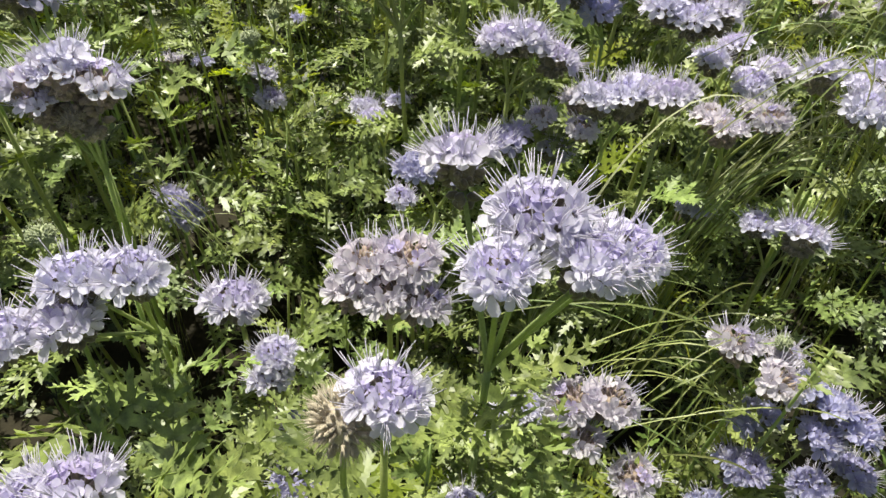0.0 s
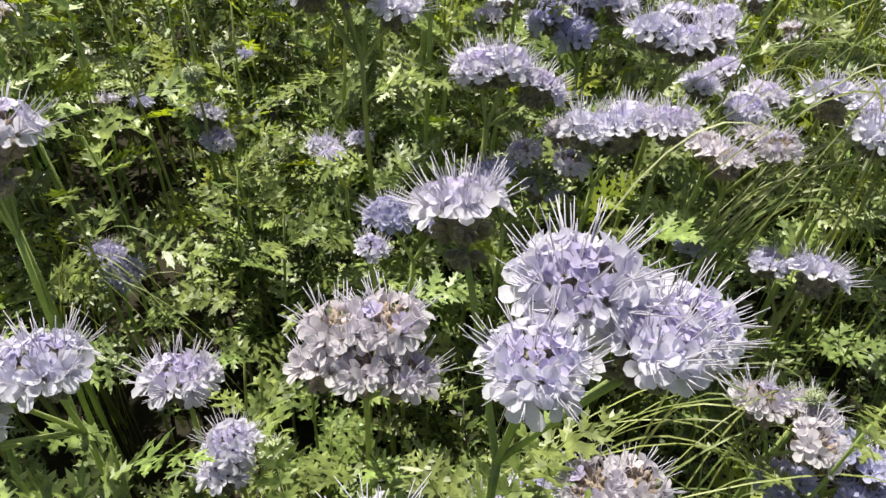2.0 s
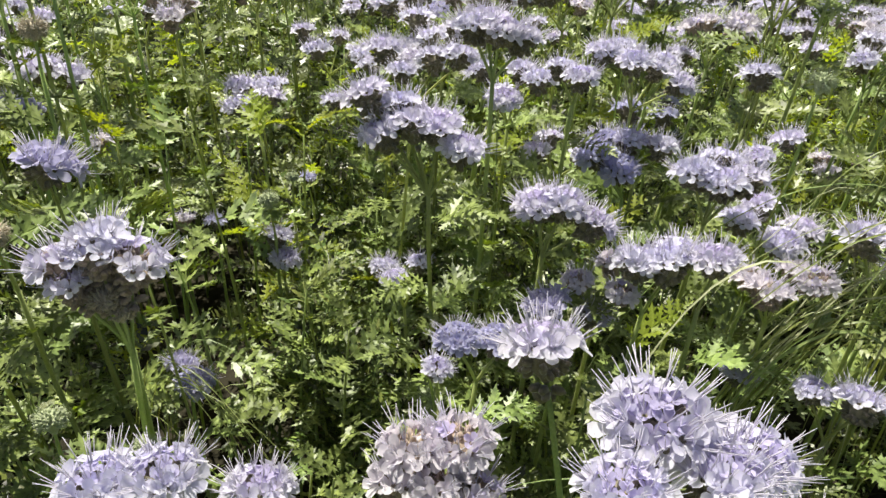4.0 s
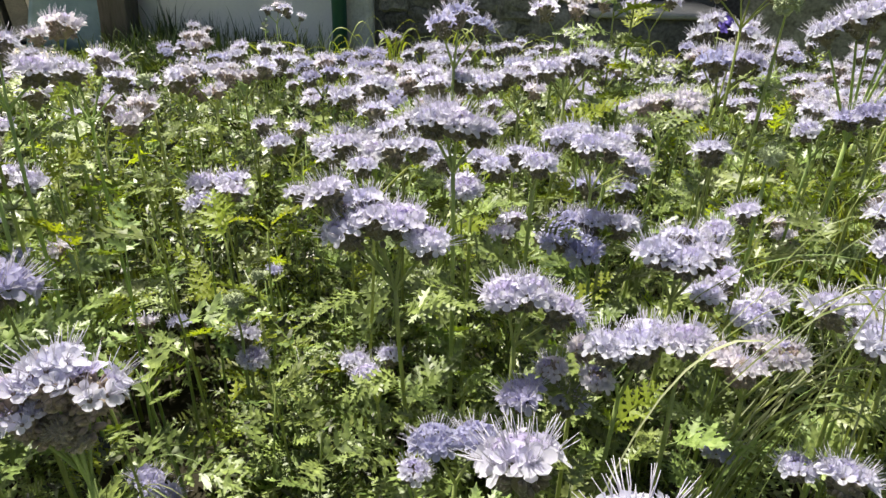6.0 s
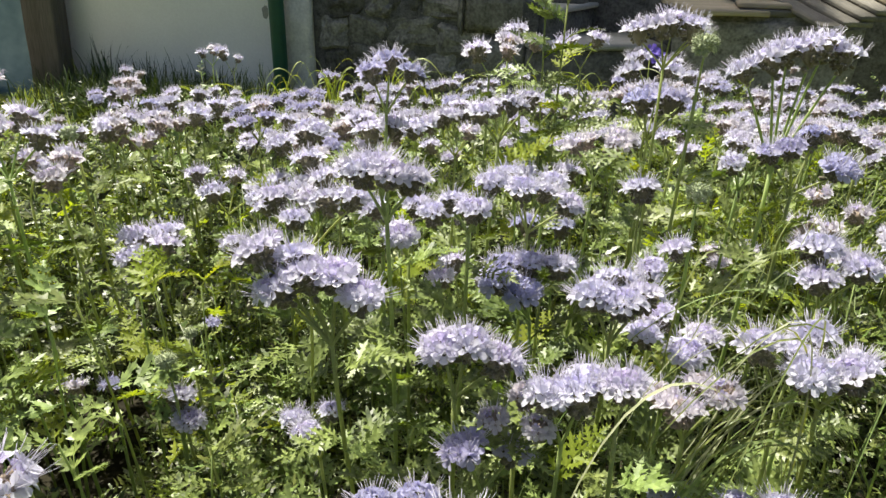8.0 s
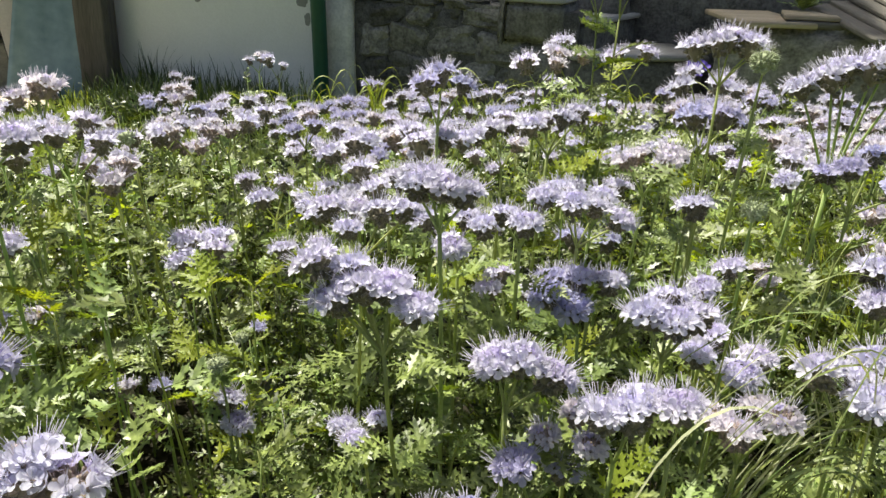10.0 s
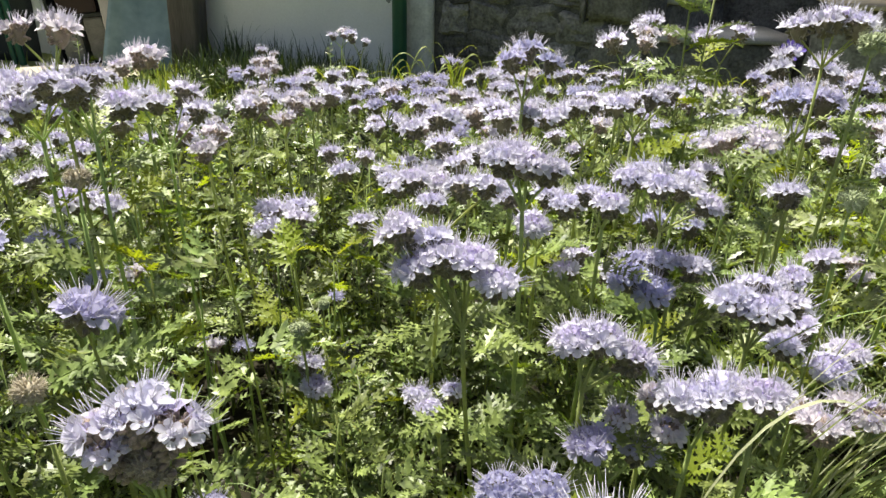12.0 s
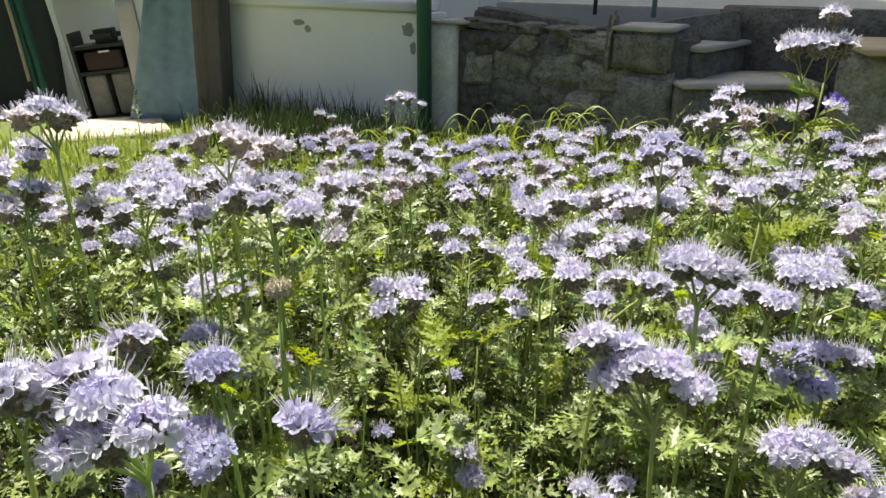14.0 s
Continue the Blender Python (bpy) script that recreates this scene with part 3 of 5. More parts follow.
tagged(block("wall_plaster", -5.2, -0.24, -0.75, 0.36, 0.0, 0.25, PLASTER, 0.004), "weathered white plastered garden wall", "wall", kind="structure")
tagged(block("trim_ledge", -5.2, -0.30, 0.364, 0.43, 0.03, 0.30, PLASTER, 0.01, 0.004, 3), "pale plaster ledge along the top of the wall", "ledge", kind="structure")
tagged(block("wall_pier", -0.236, -0.03, -0.75, 0.30, 0.0, 0.25, PIER, 0.008, 0.006, 3), "blotchy grey and cream plaster pier beside the green post", "wall", kind="structure")
tagged(block("trim_pier_cap", -0.236, 0.06, 0.304, 0.325, 0.02, 0.28, SLAB, 0.005, 0.003, 3), "thin concrete cap on the pier", "ledge", kind="structure")

# patches where the plaster has come off
for s, z, w, h in ((-1.36, 0.26, 0.13, 0.05), (-1.28, 0.22, 0.08, 0.06), (-0.40, 0.25, 0.12, 0.10), (-0.36, 0.13, 0.06, 0.09)):
    rr = random.Random(int(s * 100))
    n = 28
    rim = [0.8 + 0.3 * noise.noise(Vector((math.cos(k * 6.283 / n) * 1.6, math.sin(k * 6.283 / n) * 1.6, s * 7))) + rr.uniform(-0.06, 0.06) for k in range(n)]
    V = [(0, -0.004, 0)] + [(w / 2 * math.cos(k * 6.283 / n) * rim[k], -0.004, h / 2 * math.sin(k * 6.283 / n) * rim[k]) for k in range(n)]
    V += [(x, 0.01, z2) for x, _, z2 in V[1:]]
    F = [(0, 1 + k, 1 + (k + 1) % n) for k in range(n)]
    for k in range(n):
        j = (k + 1) % n
        F += [(1 + k, 1 + n + k, 1 + n + j), (1 + k, 1 + n + j, 1 + j)]
    ob = new("plaster_patch", mesh_of("plaster_patch", V, F, [PLASTER_BARE], smooth=False))
    ob.matrix_basis = on_wall(s, 0.0, z)
    tagged(ob, "dark worn patch where the white plaster has flaked off", "patch", kind="structure")

# unseen tall block, added behind the terrace to shade it and the steps
house = new("house", box_mesh("house", (8.6, 3.0, 10.6), PLASTER, 0.02))
house.matrix_basis = on_wall(-5.3, -3.75, -0.5)
tagged(house, "unseen plain plastered block added behind the terrace to shade it", "house", kind="structure")

# the rubble stone wall: a mortar core with uneven stones set into its face
stone_wall = tagged(block("wall_stone", -0.026, 1.45, -0.75, 0.27, -0.035, 0.35, MORTAR, 0.01, 0.008, 4), "dark rubble stone retaining wall with uneven stones", "wall", kind="structure")


def stone(s, z, w, h, out, seed, mat=STONE, tilt=0.0, parent=None, depth=0.16, name="stone"):
    """One rough stone, rounded and broken, with its face out in front of the wall."""
    bm = bmesh.new()
    bmesh.ops.create_cube(bm, size=1.0)
    bmesh.ops.bevel(bm, geom=bm.edges[:], offset=0.16, segments=1, affect="EDGES")
    bmesh.ops.subdivide_edges(bm, edges=bm.edges[:], cuts=3, use_grid_fill=True)
    for v in bm.verts:
        k = Vector((v.co.x * 2.2, v.co.y * 2.2, v.co.z * 2.2)) + Vector((seed * 7.1, seed * 3.3, seed))
        v.co += noise.noise_vector(k) * 0.17 + noise.noise_vector(k * 3) * 0.07
        v.co = Vector((v.co.x * w, v.co.y * depth, v.co.z * h))
    me = bpy.data.meshes.new(name)
    bmesh.ops.triangulate(bm, faces=bm.faces[:])
    bm.to_mesh(me)
    bm.free()
    me.materials.append(mat)
    ob = new(name, me)
    m = on_wall(s, out - depth / 2 + 0.01, z) @ pose(0, 0, 0, 0, tilt, 0)
    if parent:
        ob.parent = parent
        m = parent.matrix_basis.inverted() @ m
    ob.matrix_basis = m
    return ob


sr = random.Random(21)
zrow = -0.42
seed = 1
for row, h in enumerate((0.20, 0.17, 0.19, 0.13)):
    s = 0.03 + 0.04 * (row % 2)
    while s < 1.0 if row > 1 else s < 1.40:
        w = sr.uniform(0.14, 0.34)
        stone(s + w / 2, zrow + h / 2 + sr.uniform(-0.02, 0.02), w * sr.uniform(0.98, 1.1), h * sr.uniform(0.98, 1.12), sr.uniform(-0.04, -0.015), seed, tilt=sr.uniform(-12, 12), parent=stone_wall)
        s += w
        seed += 1
    zrow += h
for s, w, z in ((0.16, 0.30, 0.31), (0.44, 0.25, 0.30), (0.72, 0.30, 0.29), (0.95, 0.14, 0.22)):
    stone(s, z - 0.008, w * 1.1, 0.075, -0.035, seed, tilt=sr.uniform(-5, 5), parent=stone_wall, depth=0.3)
    seed += 1
stone(1.005, 0.24, 0.045, 0.30, 0.015, 77, STONE, 2, stone_wall, 0.14)
cube = tagged(block("step_block", 1.03, 1.37, 0.09, 0.315, 0.03, 0.4, STONE, 0.02, 0.012, 4, 9), "squared dark stone block beside the steps", "stone block")
part("cap", box_mesh("cap", (0.355, 0.41, 0.023), SLAB, 0.006, 0.004, 5, 4), cube, "pale flat slab", at=pose(0, 0, 0.227))
tagged(block("lower_block", 1.05, 1.43, -0.5, 0.086, 0.02, 0.4, STONE, 0.03, 0.02, 4, 3), "rough dark foundation stone under the block", "stone block")

# the terrace behind the wall
tagged(block("terrace", -0.2, 5.0, -0.6, 0.40, -0.95, 4.0, SLAB, 0.01), "grey concrete terrace above the stone wall", "terrace", kind="structure")
kerb = tagged(block("terrace_edge", 0.02, 0.98, 0.235, 0.355, -0.14, 0.23, STONE, 0.02, 0.015, 5, 2), "dark stone kerb of the terrace sloping to the steps", "kerb", kind="structure")
kerb.matrix_basis = kerb.matrix_basis @ pose(0, 0, 0, 0, 6.5, 0)
cheek = tagged(block("wall_cheek", 1.0, 1.72, -0.3, 0.36, -0.52, 0.2, STONE, 0.02, 0.015, 5, 12), "dark sloping stone wall beside the steps", "wall", kind="structure")
cheek.matrix_basis = cheek.matrix_basis @ pose(0, 0, 0, 0, -10, 0)
tagged(block("wall_terrace", 1.48, 5.0, -0.6, 0.43, -0.70, 0.24, STONE, 0.02, 0.015, 8, 6), "dark stone wall behind the steps", "wall", kind="structure")

# steps that wind up to the terrace: a stone riser with a pale slab on top
for x, y, w, d, z1, turn in ((1.60, 4.19, 0.78, 0.52, 0.065, -1.5), (1.486, 4.497, 0.74, 0.36, 0.240, 45.5)):
    st = new("stone_step")
    st.matrix_basis = pose(x, y, -0.5, 0, 0, turn)
    tagged(st, "garden step with dark riser and pale slab tread", "step", "garden steps")
    h = z1 + 0.5
    part("riser", box_mesh("riser", (w, d, h - 0.034), STONE, 0.01, 0.006, 4, 3), st)
    part("tread", box_mesh("tread", (w + 0.02, d + 0.03, 0.03), SLAB, 0.006, 0.003, 6, 3), st, "pale worn stone slab", at=pose(0, -0.015, h - 0.032))

tagged(block("corner_block", 2.22, 3.1, -0.5, 0.27, 0.12, 0.5, STONE, 0.03, 0.02, 8, 4), "big dark stone block at the end of the steps", "stone block")


def board(s, z, length, width, thick, out, turn, tilt, mat, label):
    ob = new("board", box_mesh("board", (length, width, thick), mat, 0.003, 0.002, int(s * 31 + z * 77), 3))
    ob.matrix_basis = on_wall(s, out, z, turn) @ pose(0, 0, 0, 0, tilt, 0)
    return tagged(ob, label, "board", "stacked boards")


board(2.38, 0.276, 0.36, 0.74, 0.026, -0.16, 18, 0, BOARD, "wide sunlit beige board lying on the stone block")
board(2.64, 0.276, 0.26, 0.40, 0.03, -0.10, 4, 0, BOARD_GREY, "weathered grey board in a loose stack")
board(2.63, 0.310, 0.25, 0.36, 0.022, -0.10, 2, 0, BOARD, "sunlit beige board on the loose stack")
for k, (s, z, mat) in enumerate(((2.80, 0.300, BOARD_GREY), (2.90, 0.318, BOARD_GREY), (2.97, 0.345, BOARD_GREY), (3.04, 0.372, BOARD_GREY), (3.11, 0.402, BOARD))):
    board(s, z, 0.95, 0.12, 0.024, 0.0 - 0.01 * k, -75 - 1.5 * k, 4.6, mat, "weathered board sloping outwards in the loose stack")
weed = new("weed")
weed.matrix_basis = on_wall(2.60, -0.27, 0.334)
tagged(weed, "small bright green leafy weed growing on the boards", "weed")
for k in range(9):
    part("leaf", LEAVES[k % 7], weed, at=Euler((0.2 * math.sin(k), -0.5 - 0.12 * (k % 4), 2.4 * k)).to_matrix().to_4x4() @ Matrix.Scale(1.5 - 0.07 * k, 4))

# posts
for name, s, out, r, z0, z1, mat, lab in (("fence_post", -0.225, 0.075, 0.05, -0.6, 1.3, GREEN_PAINT, "dark green painted metal fence post against the wall"),
                                          ("railing_post", 0.72, -0.55, 0.014, 0.36, 1.2, DARK, "thin dark railing post on the terrace"),
                                          ("railing_post", 1.12, -0.5, 0.016, 0.36, 1.2, TEAL_PAINT, "thin teal railing post on the terrace")):
    b = Build()
    V, F = tube([(0, 0, 0), (0, 0, 0.02), (0, 0, (z1 - z0) / 2), (0, 0, z1 - z0 - 0.01), (0, 0, z1 - z0)], [r * 1.02, r, r, r, r * 0.7], 16)
    b.add(V, F)
    post = new(name, b.mesh(name, [mat]))
    post.matrix_basis = on_wall(s, out, z0)
    tagged(post, lab, "post")

timber = new("timber_post", box_mesh("timber_post", (0.25, 0.16, 1.7), WOOD, 0.02, 0.012, 3, 6))
timber.matrix_basis = pose(-1.93, 5.72, -0.58, 0, 3.5, -10)
tagged(timber, "thick weathered brown timber post at the wall's end", "post")


def leaning(name, w0, w1, h, thick, bow, mat, m, label, cat):
    """A sheet wider or narrower at the top, slightly bowed, standing on its lower edge."""
    V, F = [], []
    nx, nz = 20, 14
    for side in (0, 1):
        for j in range(nz + 1):
            for i in range(nx + 1):
                a, c = i / nx - 0.5, j / nz
                ripple = 0.10 * bow * math.sin(19 * a + 2.2 * math.sin(2.5 * c))
                V.append(((w0 + (w1 - w0) * c) * a, bow * math.sin(math.pi * (a + 0.5)) + 0.5 * bow * math.sin(3 * c) + ripple + thick * side, h * c))
    off = (nx + 1) * (nz + 1)
    q = []
    for j in range(nz):
        for i in range(nx):
            p = j * (nx + 1) + i
            q += [(p, p + 1, p + nx + 2, p + nx + 1), (off + p + 1, off + p, off + p + nx + 1, off + p + nx + 2)]
    for j in range(nz):
        for i in (0, nx):
            p = j * (nx + 1) + i
            r = p + nx + 1
            q.append((p, r, off + r, off + p) if i == 0 else (r, p, off + p, off + r))
    for i in range(nx):
        for j in (0, nz):
            p = j * (nx + 1) + i
            q.append((p + 1, p, off + p, off + p + 1) if j == 0 else (p, p + 1, off + p + 1, off + p))
    F = [t for a, b, c, d in q for t in ((a, b, c), (a, c, d))]
    ob = new(name, mesh_of(name, V, F, [mat]))
    ob.matrix_basis = m
    return tagged(ob, label, cat)


leaning("blue_sheet", 0.60, 0.33, 1.5, 0.006, 0.05, SHEET_BLUE, pose(-2.335, 5.72, -0.56, -6, 7.5, 0), "tall bowed slate-blue plastic sheet leaning on the wall", "sheet")
leaning("white_board", 0.06, 0.36, 1.3, 0.012, 0.0, SHEET_WHITE, pose(-2.56, 5.86, -0.56, -4, 3, 0), "narrow white board leaning behind the blue sheet", "board")
leaning("tan_board", 0.15, 0.15, 0.97, 0.014, 0.0, SHEET_TAN, pose(-2.505, 5.84, -0.56, -4, -6.5, 0), "narrow tan board leaning beside the blue sheet", "board")
leaning("dark_tarpaulin", 1.5, 1.2, 1.6, 0.01, 0.06, DARK, pose(-4.15, 6.3, -0.62, -5, 3, 0), "black tarpaulin hanging beside the stack of boards", "tarpaulin")
for x, r, mat, lab in ((-3.53, 0.014, BOARD, "thin pale cane leaning on the tarpaulin"), (-3.40, 0.028, GREEN_PAINT, "green plastic pole leaning on the tarpaulin"), (-3.46, 0.02, GREEN_PAINT, "thin green plastic pole leaning on the tarpaulin")):
    b = Build()
    V, F = tube([(0, 0, 0), (0.0, 0.05, 0.5), (-0.02, 0.1, 1.0), (-0.03, 0.18, 1.5)], [r, r, r, r * 0.9], 10)
    b.add(V, F)
    ob = new("garden_cane", b.mesh("garden_cane", [mat]))
    ob.matrix_basis = pose(x, 6.0, -0.60 if mat is GREEN_PAINT else -0.25, 0, -7, 0)
    tagged(ob, lab, "cane")

cart = new("storage_rack")
cart.matrix_basis = pose(-2.90, 6.25, -0.63, 0, -6, 8)
tagged(cart, "small dark rack holding two pale crates and a red box", "rack")
part("back_panel", box_mesh("back_panel", (0.44, 0.03, 0.66), DARK, 0.004), cart, at=pose(0, 0.16, 0))
for sx, tall in ((-0.22, 0.78), (0.22, 0.98)):
    part("side_rail", box_mesh("side_rail", (0.025, 0.3 if tall < 0.9 else 0.16, tall), DARK, 0.004), cart, at=pose(sx, 0, 0))
part("shelf", box_mesh("shelf", (0.42, 0.3, 0.03), DARK, 0.004), cart, at=pose(0, 0, 0.05))
part("shelf", box_mesh("shelf", (0.42, 0.3, 0.03), DARK, 0.004), cart, at=pose(0, 0, 0.43))
part("shelf", box_mesh("shelf", (0.42, 0.3, 0.03), DARK, 0.004), cart, at=pose(0, 0, 0.64))
for sx in (-0.105, 0.105):
    c = new("crate", box_mesh("crate", (0.16, 0.2, 0.34), CRATE, 0.012))
    c.matrix_basis = cart.matrix_basis @ pose(sx, -0.04, 0.082)
    tagged(c, "pale grey plastic crate standing in the rack", "crate", "crates in the rack")
    for k in range(3):
        part("rib", box_mesh("rib", (0.165, 0.205, 0.012), CRATE, 0.003), c, at=pose(0, 0, 0.08 + 0.09 * k))
rb = new("red_box", box_mesh("red_box", (0.30, 0.2, 0.15), RED, 0.01))
rb.matrix_basis = cart.matrix_basis @ pose(0, -0.03, 0.462)
tagged(rb, "dark red box on the rack's shelf with a pale strip", "box")
part("strip", box_mesh("strip", (0.09, 0.006, 0.016), SHEET_WHITE, 0.001), rb, "small pale strip", at=pose(0.02, -0.103, 0.14))

bag = new("folded_bag", box_mesh("folded_bag", (0.22, 0.2, 0.11), DARK, 0.035))
bag.matrix_basis = cart.matrix_basis @ pose(0.03, 0.0, 0.672)
tagged(bag, "crumpled dark grey bag lying on top of the rack", "bag")

leaning("pale_batten", 0.045, 0.045, 1.25, 0.02, 0.0, SHEET_WHITE, pose(-3.30, 6.35, -0.60, -3, -9, 0), "narrow pale wooden batten leaning beside the rack", "batten")

flag = new("paving_slab", box_mesh("paving_slab", (0.85, 1.25, 0.05), SLAB_TAN, 0.01, 0.006, 4, 8))
flag.matrix_basis = pose(-2.66, 5.35, -0.535, -5, 0, 24)
tagged(flag, "sunlit pale sandstone slab lying on the ground", "paving slab")



# ---- grass ----
def blade_template(rng, length, width, droop, n=6):
    """A grass blade from the origin, rising along +z and arching over towards +x."""
    V, F = [], []
    for i in range(n + 1):
        t = i / n
        x = 0.33 * length * droop * t * t
        z = length * (t - 0.55 * droop * t ** 2.2)
        w = width * (1 - t) ** 0.6 * 0.5 + 0.0001
        V += [(x, -w, z + 0.25 * w), (x + 0.15 * w, 0, z), (x, w, z + 0.25 * w)]
    for i in range(n):
        a = 3 * i
        for k in (0, 1):
            F += [(a + k, a + k + 1, a + 3 + k), (a + k + 1, a + 4 + k, a + 3 + k)]
    return np.array(V), np.array(F)


gr = random.Random(8)


def tuft(x, y, count, length, droop, spread, width=0.0025, mat=GRASS, aim=None, wide=math.pi, z=None, label="clump of long arching green and straw-coloured grass blades", lift=0.0):
    """A clump of grass round (x, y)."""
    temps = [blade_template(gr, length * gr.uniform(0.6, 1.15), width * gr.uniform(0.7, 1.2), droop * gr.uniform(0.5, 1.3)) for _ in range(8)]
    rows = []
    for i in range(count):
        px, py = x + gr.gauss(0, spread), y + gr.gauss(0, spread)
        yaw = (aim if aim is not None else 0) + gr.uniform(-wide, wide)
        rows.append((px, py, (z if z is not None else ground(px, py)) + lift, yaw, gr.uniform(-0.05, 0.35), gr.uniform(-0.15, 0.15), gr.uniform(0.7, 1.15)))
    return scatter("grass_clump", temps, rows, mat, label, "grass")


# ---- plants of the bed, nearest first ----
plant(0.047, 0.158, 0.445, heads=[(0.040, 0.167, 0.455, 1.0), (0.026, 0.146, 0.450, 0.74), (0.055, 0.152, 0.449, 0.84), (0.068, 0.163, 0.445, 0.80), (0.016, 0.212, 0.442, 0.9)],
      node=(0.034, 0.184, 0.345), lean=(-0.01, 0.03), leaves=7, thick=1.25, mixed=False)
plant(-0.009, 0.111, 0.437, heads=[(-0.008, 0.111, 0.434, 0.72)], lean=(0.01, 0.03), leaves=3)
plant(-0.022, 0.104, 0.425, heads=[(-0.019, 0.107, 0.429, 0.92)], kind="seed", lean=(0.01, 0.04), leaves=1)
plant(-0.177, 0.303, 0.41, heads=[(-0.194, 0.303, 0.409, 0.95), (-0.179, 0.311, 0.417, 0.95), (-0.163, 0.304, 0.410, 0.98), (-0.176, 0.301, 0.413, 0.8), (-0.189, 0.296, 0.400, 0.7)], kind="pale", lean=(-0.045, 0.09), thick=1.0, leaves=1, node=(-0.172, 0.305, 0.352))
plant(-0.178, 0.294, 0.400, heads=[(-0.176, 0.298, 0.394, 0.62), (-0.171, 0.301, 0.384, 0.6)], kind="seed", lean=(-0.05, 0.085), leaves=0, node=(-0.172, 0.303, 0.350))
plant(-0.14, 0.21, 0.368, heads=[(-0.127, 0.214, 0.368, 1.0), (-0.152, 0.212, 0.366, 0.95), (-0.155, 0.199, 0.351, 1.05), (-0.180, 0.188, 0.352, 1.0)], lean=(0.03, 0.03), leaves=2, node=(-0.13, 0.225, 0.31))
plant(-0.107, 0.096, 0.403, heads=[(-0.100, 0.098, 0.396, 0.8), (-0.114, 0.095, 0.392, 0.8)], lean=(0.01, 0.03), leaves=3)
plant(-0.112, 0.283, 0.282, 1, size=1.1, lean=(0.02, 0.02), leaves=2)
plant(-0.014, 0.258, 0.323, heads=[(-0.026, 0.266, 0.328, 1.1), (-0.004, 0.268, 0.331, 1.1), (-0.014, 0.252, 0.318, 1.05), (0.004, 0.252, 0.312, 1.0), (-0.034, 0.254, 0.316, 0.95)], kind="aged", lean=(0.0, 0.03), leaves=5, thick=1.1)
plant(-0.079, 0.243, 0.264, heads=[(-0.079, 0.246, 0.268, 0.8), (-0.082, 0.236, 0.257, 0.75)], lean=(0.01, 0.02), leaves=1)
plant(-0.056, 0.237, 0.284, 1, size=0.9, kind="bud", lean=(0.02, 0.02), leaves=2)
plant(0.090, 0.193, 0.304, heads=[(0.083, 0.196, 0.306, 0.85), (0.100, 0.196, 0.307, 0.85), (0.086, 0.182, 0.292, 0.7)], kind="aged", lean=(0.02, 0.02), leaves=4)
plant(0.114, 0.167, 0.292, 1, size=0.9, kind="aged", lean=(0.02, 0.02), leaves=3)
plant(0.203, 0.240, 0.288, 3, 0.014, 0.85, "aged", lean=(0.0, 0.03), leaves=2)
plant(0.212, 0.246, 0.305, 1, size=0.6, kind="bud", leaves=1)
plant(0.235, 0.225, 0.272, heads=[(0.228, 0.230, 0.274, 0.8), (0.245, 0.222, 0.266, 0.8), (0.258, 0.216, 0.260, 0.85)], kind="blue", lean=(0.0, 0.03), leaves=2)
plant(0.216, 0.204, 0.245, 4, 0.018, 0.85, "blue", lean=(0.02, 0.02), leaves=3)
plant(0.183, 0.191, 0.230, 2, 0.012, 0.85, "blue", leaves=2)
plant(0.272, 0.207, 0.223, 1, size=0.8, kind="blue", leaves=2)
plant(0.055, 0.213, 0.266, 2, 0.008, 0.65, leaves=3)
plant(0.030, 0.159, 0.274, 1, size=0.9, leaves=5)
plant(-0.067, 0.207, 0.222, 2, 0.012, 0.8, "blue", leaves=2)
plant(0.011, 0.338, 0.341, 2, 0.012, 0.9, "blue", lean=(0.01, 0.02), leaves=4)
plant(-0.012, 0.351, 0.308, 1, size=0.75, lean=(0.03, -0.01), leaves=3)
plant(-0.036, 0.514, 0.266, 3, 0.016, 0.85, leaves=4)
plant(0.198, 0.376, 0.276, 1, size=0.95, kind="blue", leaves=2)
plant(0.263, 0.375, 0.385, 3, 0.018, 0.95, lean=(0.03, 0.02))
plant(0.301, 0.379, 0.376, 4, 0.018, 0.95, lean=(0.01, 0.02), thick=1.1)
plant(0.280, 0.382, 0.362, 1, size=0.8, kind="bud", leaves=2)
plant(0.236, 0.328, 0.308, 2, 0.012, 0.9, leaves=3)
plant(0.059, 0.419, 0.383, heads=[(0.052, 0.421, 0.384, 0.95), (0.066, 0.416, 0.388, 0.9), (0.085, 0.414, 0.376, 0.95)], lean=(0.005, 0.02), thick=1.15)
# left half of this cluster: its shade is put into bluish petals
plant(0.152, 0.556, 0.357, heads=[(0.126, 0.556, 0.358, 1.0), (0.144, 0.548, 0.350, 1.0), (0.132, 0.574, 0.364, 0.9)], kind="blue", lean=(0.02, 0.02))
plant(0.166, 0.568, 0.366, heads=[(0.154, 0.570, 0.366, 0.95), (0.178, 0.560, 0.366, 0.95)], lean=(0.0, 0.02), mixed=False)
plant(0.183, 0.453, 0.394, heads=[(0.165, 0.455, 0.395, 0.95), (0.182, 0.445, 0.392, 1.0), (0.200, 0.452, 0.392, 1.0), (0.186, 0.466, 0.398, 0.9)], lean=(-0.02, 0.01), thick=1.1, mixed=False)
plant(0.238, 0.464, 0.352, 4, 0.02, 0.85, "fresh", lean=(0.0, 0.02))
plant(0.208, 0.384, 0.357, 4, 0.016, 0.8, "aged", lean=(0.01, 0.02))
plant(0.126, 0.387, 0.362, heads=[(0.114, 0.390, 0.362, 1.0), (0.132, 0.384, 0.366, 1.05), (0.140, 0.392, 0.368, 0.9)], lean=(-0.01, 0.02), mixed=False)
